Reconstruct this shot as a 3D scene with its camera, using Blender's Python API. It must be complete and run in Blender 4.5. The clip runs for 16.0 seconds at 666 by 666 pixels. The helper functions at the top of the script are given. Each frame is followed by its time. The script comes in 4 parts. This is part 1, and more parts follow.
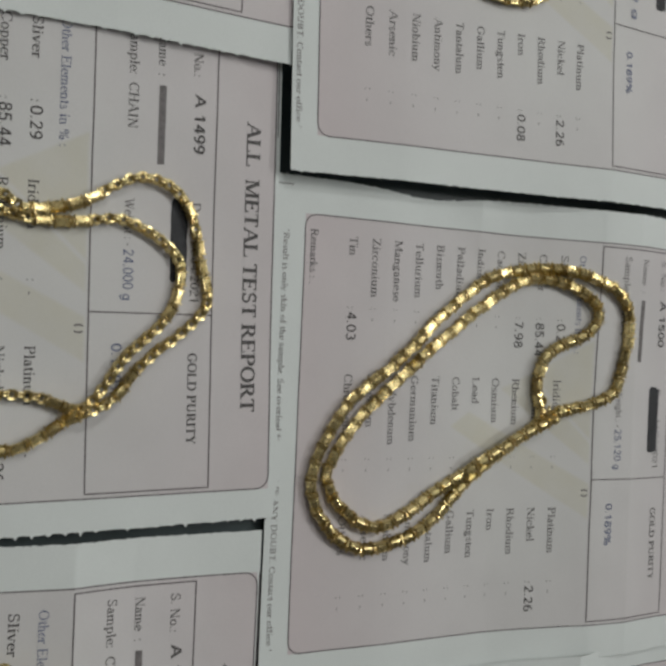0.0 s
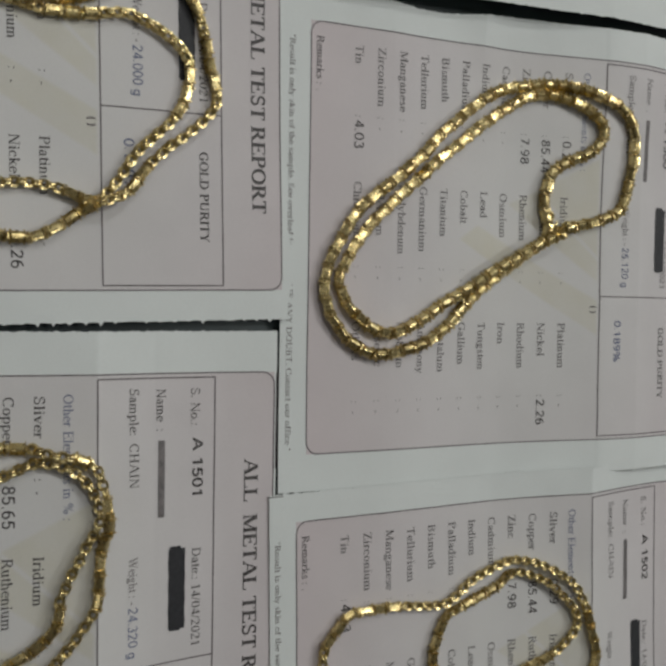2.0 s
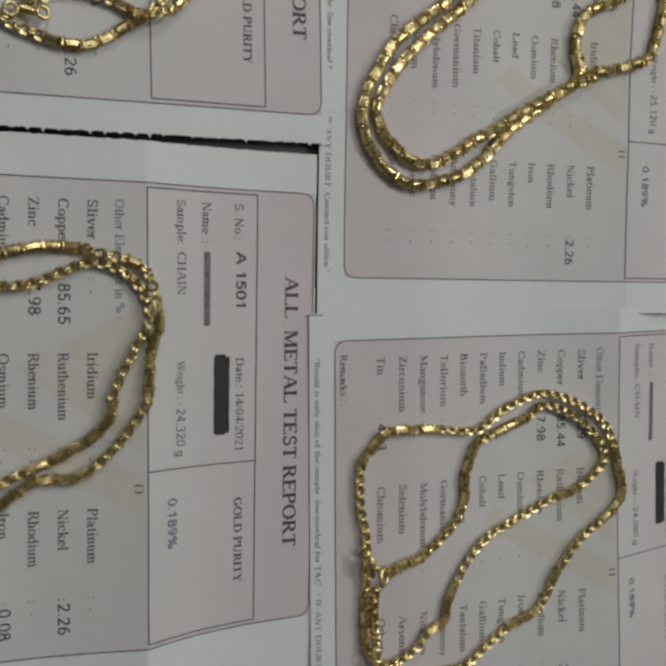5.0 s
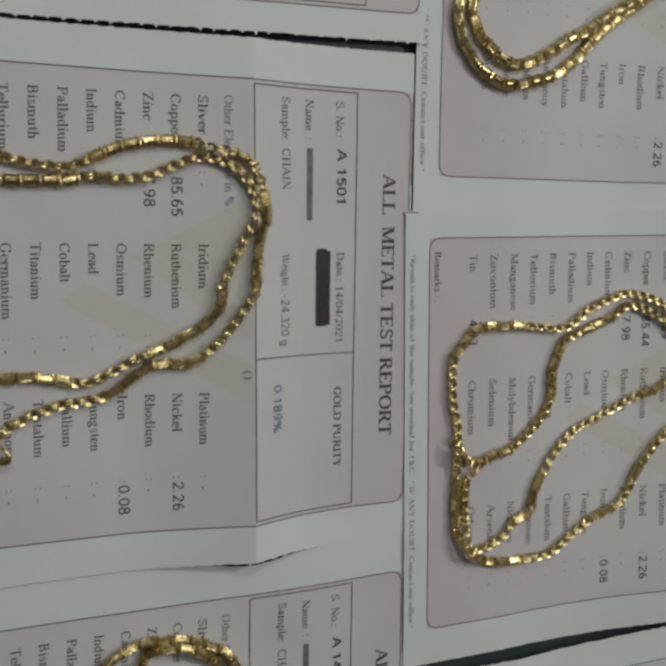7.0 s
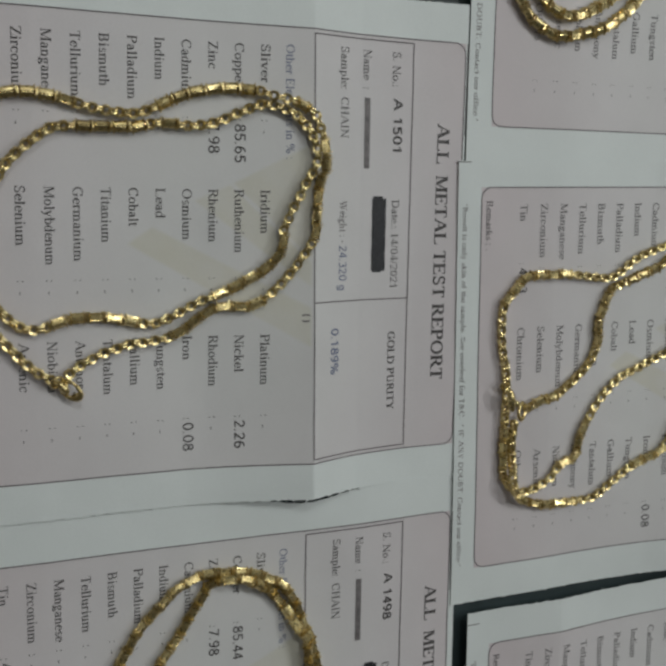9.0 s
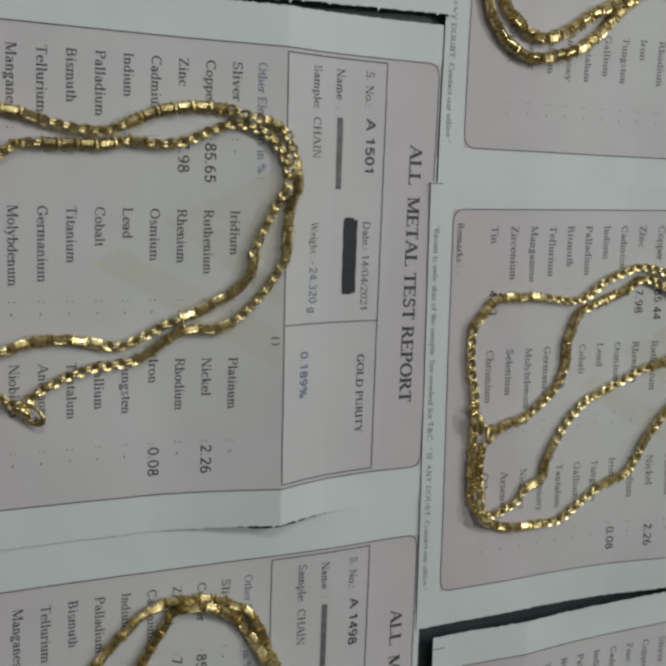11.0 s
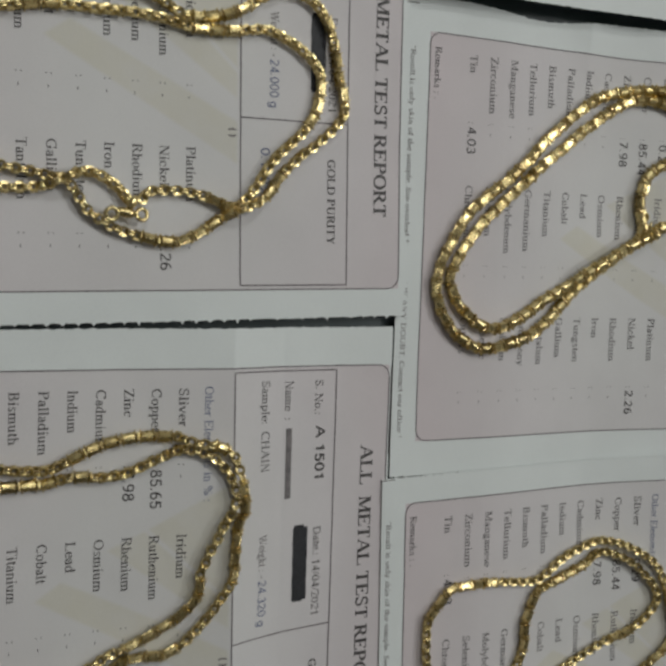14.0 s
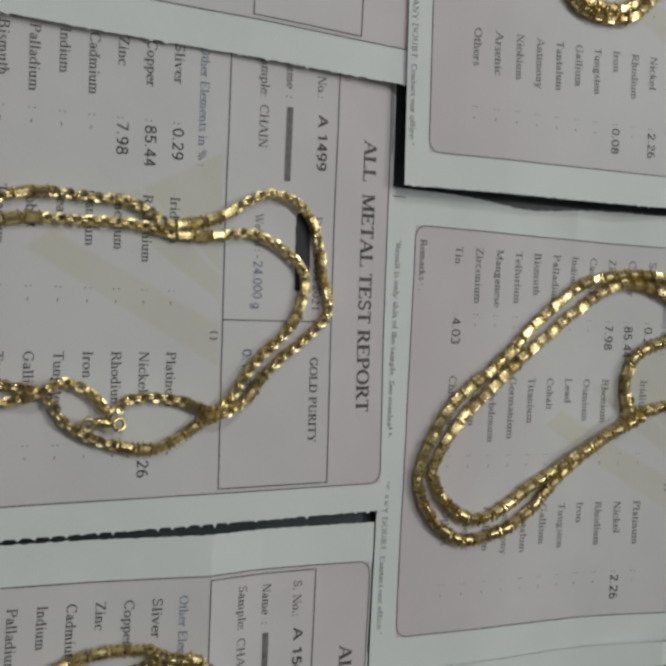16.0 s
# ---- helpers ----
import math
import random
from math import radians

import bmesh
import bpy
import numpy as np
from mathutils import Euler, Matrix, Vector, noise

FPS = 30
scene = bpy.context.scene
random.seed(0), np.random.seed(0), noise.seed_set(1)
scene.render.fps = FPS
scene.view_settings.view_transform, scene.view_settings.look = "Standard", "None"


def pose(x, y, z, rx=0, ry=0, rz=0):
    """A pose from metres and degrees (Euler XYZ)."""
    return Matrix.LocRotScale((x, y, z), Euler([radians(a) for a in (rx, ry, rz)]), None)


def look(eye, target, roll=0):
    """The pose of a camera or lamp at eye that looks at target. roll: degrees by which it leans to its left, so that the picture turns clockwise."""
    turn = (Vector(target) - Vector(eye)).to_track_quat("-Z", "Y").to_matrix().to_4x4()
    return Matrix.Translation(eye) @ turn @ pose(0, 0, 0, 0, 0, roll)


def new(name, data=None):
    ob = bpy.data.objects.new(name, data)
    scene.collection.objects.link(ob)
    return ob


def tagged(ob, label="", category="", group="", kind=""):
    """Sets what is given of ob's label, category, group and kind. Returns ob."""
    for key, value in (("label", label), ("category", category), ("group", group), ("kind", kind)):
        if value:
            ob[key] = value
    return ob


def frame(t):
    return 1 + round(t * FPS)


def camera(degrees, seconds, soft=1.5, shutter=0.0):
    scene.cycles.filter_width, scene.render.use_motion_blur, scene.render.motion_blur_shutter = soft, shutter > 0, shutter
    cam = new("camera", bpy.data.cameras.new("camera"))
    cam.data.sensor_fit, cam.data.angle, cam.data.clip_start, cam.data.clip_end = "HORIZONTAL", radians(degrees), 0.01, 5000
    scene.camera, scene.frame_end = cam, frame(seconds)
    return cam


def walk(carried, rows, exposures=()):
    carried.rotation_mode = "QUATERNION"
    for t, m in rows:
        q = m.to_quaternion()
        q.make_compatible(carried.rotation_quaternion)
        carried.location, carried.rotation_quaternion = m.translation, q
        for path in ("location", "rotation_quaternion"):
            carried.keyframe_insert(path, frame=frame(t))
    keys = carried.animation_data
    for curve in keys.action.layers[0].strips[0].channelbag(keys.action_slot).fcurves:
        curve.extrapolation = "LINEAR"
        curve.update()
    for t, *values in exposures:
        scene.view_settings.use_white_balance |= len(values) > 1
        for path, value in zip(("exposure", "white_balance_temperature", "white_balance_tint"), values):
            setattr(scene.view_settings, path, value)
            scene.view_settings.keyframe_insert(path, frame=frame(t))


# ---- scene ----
cam = camera(36.675, 16.0, soft=3.3, shutter=0.35)
PATH = [
    (0, (-0.11654, 0.07244, 0.25152), (0.02377, 0.07863, -0.01357), 90.218),
    (0.5, (-0.11814, 0.06235, 0.25236), (0.02359, 0.06521, -0.01203), 91.172),
    (1, (-0.11698, 0.05093, 0.25443), (0.02530, 0.05222, -0.00969), 91.062),
    (1.5, (-0.11731, 0.03852, 0.25333), (0.02060, 0.03302, -0.01303), 93.405),
    (2, (-0.11914, 0.02711, 0.25507), (0.02023, 0.02233, -0.01054), 92.555),
    (2.5, (-0.11981, 0.02123, 0.25862), (0.02029, 0.01368, -0.00655), 93.341),
    (3, (-0.11977, 0.01275, 0.26054), (0.02023, 0.00557, -0.00469), 93.055),
    (3.5, (-0.12022, 0.00703, 0.25878), (0.01739, -0.00364, -0.00758), 94.450),
    (4, (-0.12139, -0.00140, 0.25949), (0.01280, -0.01327, -0.00856), 95.259),
    (4.2, (-0.12307, -0.00518, 0.25974), (0.01171, -0.01589, -0.00806), 94.779),
    (6.3, (-0.13785, -0.02120, 0.27073), (-0.00953, -0.04873, 0.00096), 102.308),
    (6.5, (-0.14008, -0.02154, 0.27019), (-0.01333, -0.05196, -0.00001), 103.438),
    (7, (-0.14802, -0.02769, 0.26684), (-0.02569, -0.05999, -0.00517), 104.301),
    (7.5, (-0.15052, -0.03399, 0.26781), (-0.03489, -0.06746, -0.00697), 105.375),
    (8, (-0.15762, -0.03605, 0.27099), (-0.04048, -0.07408, -0.00256), 107.104),
    (8.5, (-0.15915, -0.03603, 0.27137), (-0.04420, -0.07367, -0.00317), 107.571),
    (8.7, (-0.16052, -0.03497, 0.27202), (-0.04523, -0.07620, -0.00186), 109.028),
    (10.8, (-0.16210, -0.02879, 0.26556), (-0.03607, -0.07122, -0.00336), 108.988),
    (11, (-0.16318, -0.02689, 0.26448), (-0.03442, -0.06922, -0.00315), 108.428),
    (11.5, (-0.16150, -0.02378, 0.26351), (-0.03383, -0.06861, -0.00424), 109.331),
    (12, (-0.16133, -0.02396, 0.26829), (-0.02975, -0.06541, 0.00189), 107.587),
    (12.5, (-0.16155, -0.00245, 0.26514), (-0.02914, -0.03481, -0.00211), 104.107),
    (13, (-0.15678, 0.01445, 0.26515), (-0.02504, -0.01631, -0.00262), 103.745),
    (13.5, (-0.15576, 0.03051, 0.26336), (-0.02225, 0.00333, -0.00391), 102.395),
    (14, (-0.15185, 0.04048, 0.26015), (-0.01900, 0.02065, -0.00810), 99.481),
    (14.5, (-0.14920, 0.04685, 0.25828), (-0.01671, 0.03036, -0.01038), 98.381),
    (15, (-0.14897, 0.05899, 0.25510), (-0.01717, 0.04796, -0.01418), 97.023),
    (15.5, (-0.14837, 0.07014, 0.25479), (-0.01662, 0.06453, -0.01468), 95.186),
    (16, (-0.14865, 0.07970, 0.25553), (-0.01346, 0.07817, -0.01228), 93.411),
]
walk(cam, [(t, look(eye, target, roll)) for t, eye, target, roll in PATH],
     exposures=((0, 0.0, 6450, 9), (4, -0.06, 6500, 11), (6.5, -0.03, 6450, 9), (7.5, -0.07, 6400, 10), (8.5, -0.03, 6300, 7.5), (11, 0.04, 6250, 7.5), (12.5, 0.11, 6480, 9.5), (13.2, 0.09, 6450, 10), (14.5, -0.05, 6400, 9), (16, -0.01, 6350, 9)))

# world, lamps and exposure
MM = 0.001
world = bpy.data.worlds.new("world")
scene.world = world
world.use_nodes = True
world.node_tree.nodes["Background"].inputs[0].default_value = (0.80, 0.90, 1.0, 1)
world.node_tree.nodes["Background"].inputs[1].default_value = 0.03


def ceiling_lamp_light(x, y, watts, radius):
    data = bpy.data.lights.new("downlight", "AREA")
    data.shape, data.size, data.energy, data.color = "DISK", radius * 2, watts, (0.965, 0.965, 0.935)
    ob = new("downlight_light", data)
    ob.location = (x, y, 1.86)
    return ob


DOWNLIGHTS = ((1.75, 0.3, 13.0), (1.0, 0.9, 9.5), (-0.25, 1.4, 8.4), (0.25, 0.55, 2.0), (-0.9, -0.4, 1.0))
for lx, ly, watts in DOWNLIGHTS:
    ceiling_lamp_light(lx, ly, watts, 0.14)


# materials
def material(name):
    mat = bpy.data.materials.new(name)
    mat.use_nodes = True
    return mat, mat.node_tree.nodes, mat.node_tree.links, mat.node_tree.nodes["Principled BSDF"]


def ramp(nodes, stops):
    node = nodes.new("ShaderNodeValToRGB")
    node.color_ramp.elements[0].position, node.color_ramp.elements[0].color = stops[0][0], (*stops[0][1], 1)
    node.color_ramp.elements[1].position, node.color_ramp.elements[1].color = stops[-1][0], (*stops[-1][1], 1)
    for at, colour in stops[1:-1]:
        node.color_ramp.elements.new(at).color = (*colour, 1)
    return node


def noise_of(nodes, links, source, scale, detail=4.0):
    node = nodes.new("ShaderNodeTexNoise")
    node.inputs["Scale"].default_value, node.inputs["Detail"].default_value = scale, detail
    links.new(source, node.inputs["Vector"])
    return node


def math_node(nodes, links, kind, a, b):
    node = nodes.new("ShaderNodeMath")
    node.operation = kind
    for n, value in enumerate((a, b)):
        if isinstance(value, (int, float)):
            node.inputs[n].default_value = value
        else:
            links.new(value, node.inputs[n])
    return node.outputs[0]


def blend(nodes, links, factor, a, b, kind="MIX"):
    node = nodes.new("ShaderNodeMix")
    node.data_type, node.blend_type = "RGBA", kind
    for socket, value in ((node.inputs["Factor"], factor), (node.inputs["A"], a), (node.inputs["B"], b)):
        if isinstance(value, tuple):
            socket.default_value = (*value, 1)
        elif isinstance(value, (int, float)):
            socket.default_value = value
        else:
            links.new(value, socket)
    return node.outputs["Result"]


# the pale yellow figure printed across each form: corners (u, v) in millimetres, counter-clockwise
WATERMARK = (
    ((89.5, -0.4), (77.0, -0.4), (53.8, -46.0), (59.0, -53.6)),
    ((72.0, -0.4), (64.0, -0.4), (42.0, -24.0), (47.0, -35.0)),
    ((64.0, -0.4), (30.0, -0.4), (42.0, -24.0)),
)


def paper_material():
    """White form paper with a pink printed tint inside the form's frame. The UV map runs in tenths of a metre from the form's box."""
    mat, nodes, links, bsdf = material("printed_paper")
    uv = nodes.new("ShaderNodeUVMap")
    uv.uv_map = "UVMap"
    split = nodes.new("ShaderNodeSeparateXYZ")
    links.new(uv.outputs[0], split.inputs[0])
    u, v = split.outputs[0], split.outputs[1]
    inside = math_node(nodes, links, "MULTIPLY", math_node(nodes, links, "GREATER_THAN", u, -0.012), math_node(nodes, links, "LESS_THAN", u, 1.232))
    inside = math_node(nodes, links, "MULTIPLY", inside, math_node(nodes, links, "MULTIPLY", math_node(nodes, links, "GREATER_THAN", v, -1.045), math_node(nodes, links, "LESS_THAN", v, 0.511)))
    du = math_node(nodes, links, "MULTIPLY", math_node(nodes, links, "SUBTRACT", u, 0.61), 0.7)
    dv = math_node(nodes, links, "MULTIPLY", math_node(nodes, links, "ADD", v, 0.22), 1.15)
    far = math_node(nodes, links, "SQRT", math_node(nodes, links, "ADD", math_node(nodes, links, "MULTIPLY", du, du), math_node(nodes, links, "MULTIPLY", dv, dv)), 0)
    tint = ramp(nodes, ((0.25, (0.675, 0.67, 0.66)), (0.6, (0.66, 0.632, 0.635)), (1.0, (0.64, 0.578, 0.588))))
    links.new(far, tint.inputs[0])
    colour = blend(nodes, links, inside, (0.745, 0.785, 0.77), tint.outputs[0])
    marks = 0.0
    for corners in WATERMARK:
        within = 1.0
        for (ua, va), (ub, vb) in zip(corners, corners[1:] + corners[:1]):
            length = math.hypot(ub - ua, vb - va)
            across = math_node(nodes, links, "MULTIPLY", math_node(nodes, links, "SUBTRACT", u, ua / 100), (va - vb) / length)
            down = math_node(nodes, links, "MULTIPLY", math_node(nodes, links, "SUBTRACT", v, va / 100), (ub - ua) / length)
            edge = nodes.new("ShaderNodeMapRange")
            edge.interpolation_type = "SMOOTHSTEP"
            edge.inputs["From Min"].default_value, edge.inputs["From Max"].default_value = -0.002, 0.012
            links.new(math_node(nodes, links, "ADD", across, down), edge.inputs["Value"])
            within = math_node(nodes, links, "MULTIPLY", within, edge.outputs[0])
        marks = math_node(nodes, links, "MAXIMUM", marks, within)
    worn = noise_of(nodes, links, uv.outputs[0], 9, 3)
    strength = nodes.new("ShaderNodeMapRange")
    strength.inputs["From Min"].default_value, strength.inputs["From Max"].default_value = 0.3, 0.7
    strength.inputs["To Min"].default_value, strength.inputs["To Max"].default_value = 0.6, 1.0
    links.new(worn.outputs[0], strength.inputs["Value"])
    colour = blend(nodes, links, math_node(nodes, links, "MULTIPLY", marks, strength.outputs[0]), colour, (0.645, 0.628, 0.55))
    tex = nodes.new("ShaderNodeTexCoord")
    cloud = noise_of(nodes, links, tex.outputs["Object"], 28, 3)
    shade = ramp(nodes, ((0.3, (0.93, 0.93, 0.93)), (0.7, (1.0, 1.0, 1.0))))
    links.new(cloud.outputs[0], shade.inputs[0])
    colour = blend(nodes, links, 1.0, colour, shade.outputs[0], "MULTIPLY")
    fibre = noise_of(nodes, links, tex.outputs["Object"], 2600, 5)
    grain = ramp(nodes, ((0.3, (0.95, 0.95, 0.95)), (0.7, (1.0, 1.0, 1.0))))
    links.new(fibre.outputs[0], grain.inputs[0])
    colour = blend(nodes, links, 1.0, colour, grain.outputs[0], "MULTIPLY")
    links.new(colour, bsdf.inputs["Base Color"])
    bsdf.inputs["Roughness"].default_value = 0.62
    bump = nodes.new("ShaderNodeBump")
    bump.inputs["Strength"].default_value, bump.inputs["Distance"].default_value = 0.25, 0.0002
    wave = noise_of(nodes, links, tex.outputs["Object"], 90, 4)
    links.new(math_node(nodes, links, "ADD", wave.outputs[0], math_node(nodes, links, "MULTIPLY", fibre.outputs[0], 0.15)), bump.inputs["Height"])
    links.new(bump.outputs[0], bsdf.inputs["Normal"])
    return mat


def ink_material(name, dark, pale):
    """Printing ink that lies unevenly, between a dark and a paler tone."""
    mat, nodes, links, bsdf = material(name)
    tex = nodes.new("ShaderNodeTexCoord")
    patch = noise_of(nodes, links, tex.outputs["Object"], 700, 3)
    tone = ramp(nodes, ((0.35, dark), (0.75, pale)))
    links.new(patch.outputs[0], tone.inputs[0])
    links.new(tone.outputs[0], bsdf.inputs["Base Color"])
    bsdf.inputs["Roughness"].default_value = 0.6
    return mat


def gold_material():
    mat, nodes, links, bsdf = material("polished_gold")
    tex = nodes.new("ShaderNodeTexCoord")
    info = nodes.new("ShaderNodeObjectInfo")
    dirt = noise_of(nodes, links, tex.outputs["Object"], 900, 4)
    tone = ramp(nodes, ((0.3, (0.66, 0.525, 0.25)), (0.65, (0.87, 0.735, 0.375))))
    links.new(dirt.outputs[0], tone.inputs[0])
    vary = ramp(nodes, ((0.0, (0.80, 0.77, 0.72)), (1.0, (1.0, 1.0, 1.0))))
    links.new(info.outputs["Random"], vary.inputs[0])
    links.new(blend(nodes, links, 1.0, tone.outputs[0], vary.outputs[0], "MULTIPLY"), bsdf.inputs["Base Color"])
    bsdf.inputs["Metallic"].default_value = 1.0
    rough = nodes.new("ShaderNodeMapRange")
    rough.inputs["To Min"].default_value, rough.inputs["To Max"].default_value = 0.20, 0.37
    links.new(dirt.outputs[0], rough.inputs["Value"])
    links.new(rough.outputs[0], bsdf.inputs["Roughness"])
    bump = nodes.new("ShaderNodeBump")
    bump.inputs["Strength"].default_value, bump.inputs["Distance"].default_value = 0.10, 0.0001
    scratch = noise_of(nodes, links, tex.outputs["Object"], 1500, 2)
    links.new(scratch.outputs[0], bump.inputs["Height"])
    links.new(bump.outputs[0], bsdf.inputs["Normal"])
    return mat


def plain_material(name, dark, pale, scale, roughness):
    mat, nodes, links, bsdf = material(name)
    tex = nodes.new("ShaderNodeTexCoord")
    patch = noise_of(nodes, links, tex.outputs["Object"], scale, 6)
    tone = ramp(nodes, ((0.3, dark), (0.7, pale)))
    links.new(patch.outputs[0], tone.inputs[0])
    links.new(tone.outputs[0], bsdf.inputs["Base Color"])
    bsdf.inputs["Roughness"].default_value = roughness
    bump = nodes.new("ShaderNodeBump")
    bump.inputs["Strength"].default_value, bump.inputs["Distance"].default_value = 0.2, 0.0005
    links.new(patch.outputs[0], bump.inputs["Height"])
    links.new(bump.outputs[0], bsdf.inputs["Normal"])
    return mat


PAPER = paper_material()
INK = ink_material("black_ink", (0.045, 0.04, 0.04), (0.11, 0.10, 0.10))
GREY_INK = ink_material("grey_ink", (0.12, 0.11, 0.11), (0.22, 0.20, 0.20))
BLUE_INK = ink_material("blue_ink", (0.12, 0.14, 0.23), (0.22, 0.24, 0.34))
LINE_INK = ink_material("line_ink", (0.07, 0.055, 0.06), (0.16, 0.13, 0.14))
# black print with lens glare painted in as a paler tone
GLARE_INK = ink_material("glare_paled_ink", (0.10, 0.095, 0.095), (0.20, 0.185, 0.185))
MARKER = ink_material("marker_ink", (0.010, 0.011, 0.014), (0.022, 0.022, 0.027))
GOLD = gold_material()
TABLE = plain_material("dark_laminate", (0.034, 0.050, 0.052), (0.052, 0.072, 0.075), 60, 0.45)
WALL = plain_material("wall_paint", (0.55, 0.55, 0.54), (0.62, 0.62, 0.61), 6, 0.8)
# dark tone of two unseen walls, added so the gold reflects something dark
DARK_REFLECTOR = plain_material("dark_reflector", (0.27, 0.245, 0.22), (0.33, 0.30, 0.27), 6, 0.7)
FLOOR = plain_material("floor_tile", (0.28, 0.27, 0.25), (0.36, 0.35, 0.33), 8, 0.4)
METAL = plain_material("white_enamel", (0.7, 0.7, 0.7), (0.78, 0.78, 0.77), 30, 0.4)
GLOW, glow_nodes, glow_links, glow_bsdf = material("lamp_diffuser")
glow_bsdf.inputs["Emission Color"].default_value = (0.965, 0.965, 0.935, 1)
glow_bsdf.inputs["Emission Strength"].default_value = 2.0


def part(name, bm, mat, parent, label=""):
    mesh = bpy.data.meshes.new(name)
    bm.to_mesh(mesh)
    bm.free()
    mesh.materials.append(mat)
    ob = new(name, mesh)
    ob.parent = parent
    if label:
        tagged(ob, label)
    return ob


def flat_part(name, verts, faces, mat, parent, label=""):
    mesh = bpy.data.meshes.new(name)
    mesh.from_pydata(verts, [], faces)
    mesh.materials.append(mat)
    ob = new(name, mesh)
    ob.parent = parent
    if label:
        tagged(ob, label)
    return ob


def box_mesh(x0, x1, y0, y1, z0, z1, bevel=0.0):
    bm = bmesh.new()
    bmesh.ops.create_cube(bm, size=1)
    bmesh.ops.scale(bm, vec=(x1 - x0, y1 - y0, z1 - z0), verts=bm.verts)
    bmesh.ops.translate(bm, vec=((x0 + x1) / 2, (y0 + y1) / 2, (z0 + z1) / 2), verts=bm.verts)
    if bevel:
        bmesh.ops.bevel(bm, geom=list(bm.edges), offset=bevel, segments=3, affect="EDGES")
    return bm


def structure(name, label, mat, *extent):
    return tagged(part(name, box_mesh(*extent), mat, None), label, name.split("_")[0], kind="structure")


# the room that closes the place
TABLE_Z = -0.0068
structure("floor", "grey tiled floor under the table", FLOOR, -2.4, 2.6, -2.2, 2.4, -0.85, -0.76)
structure("ceiling", "plain white painted ceiling", WALL, -2.4, 2.6, -2.2, 2.4, 1.90, 2.0)
structure("wall_north", "plain pale painted wall", WALL, -2.4, 2.6, 2.4, 2.5, -0.76, 1.90)
# south and west walls are unseen and darkened to shape the gold's reflections
structure("wall_south", "unseen plain wall, darkened for reflections in the gold", DARK_REFLECTOR, -2.4, 2.6, -2.3, -2.2, -0.76, 1.90)
structure("wall_east", "plain pale painted wall", WALL, 2.6, 2.7, -2.2, 2.4, -0.76, 1.90)
structure("wall_west", "unseen plain wall, darkened for reflections in the gold", DARK_REFLECTOR, -2.5, -2.4, -2.2, 2.4, -0.76, 1.90)


def downlight(x, y):
    thing = new("downlight")
    thing.location = (x, y, 1.90)
    bm = bmesh.new()
    bmesh.ops.create_cone(bm, cap_ends=False, segments=40, radius1=0.17, radius2=0.155, depth=0.02)
    bmesh.ops.translate(bm, vec=(0, 0, -0.01), verts=bm.verts)
    part("rim", bm, METAL, thing)
    bm = bmesh.new()
    bmesh.ops.create_circle(bm, cap_ends=True, segments=40, radius=0.15)
    bmesh.ops.translate(bm, vec=(0, 0, -0.012), verts=bm.verts)
    part("diffuser", bm, GLOW, thing)
    return tagged(thing, "round white recessed ceiling downlight, switched on", "ceiling lamp", "ceiling downlights")


for lx, ly, watts in DOWNLIGHTS:
    downlight(lx, ly)

table = tagged(new("table"), "dark green-black laminate table under paper forms", "table")
table.location = (0.05, 0.0, TABLE_Z)
part("tabletop", box_mesh(-0.75, 0.75, -0.55, 0.55, -0.03, 0.0, 0.003), TABLE, table)
for sx in (-0.68, 0.68):
    for sy in (-0.48, 0.48):
        part("leg", box_mesh(sx - 0.025, sx + 0.025, sy - 0.025, sy + 0.025, -0.76 - TABLE_Z, -0.03, 0.003), TABLE, table)


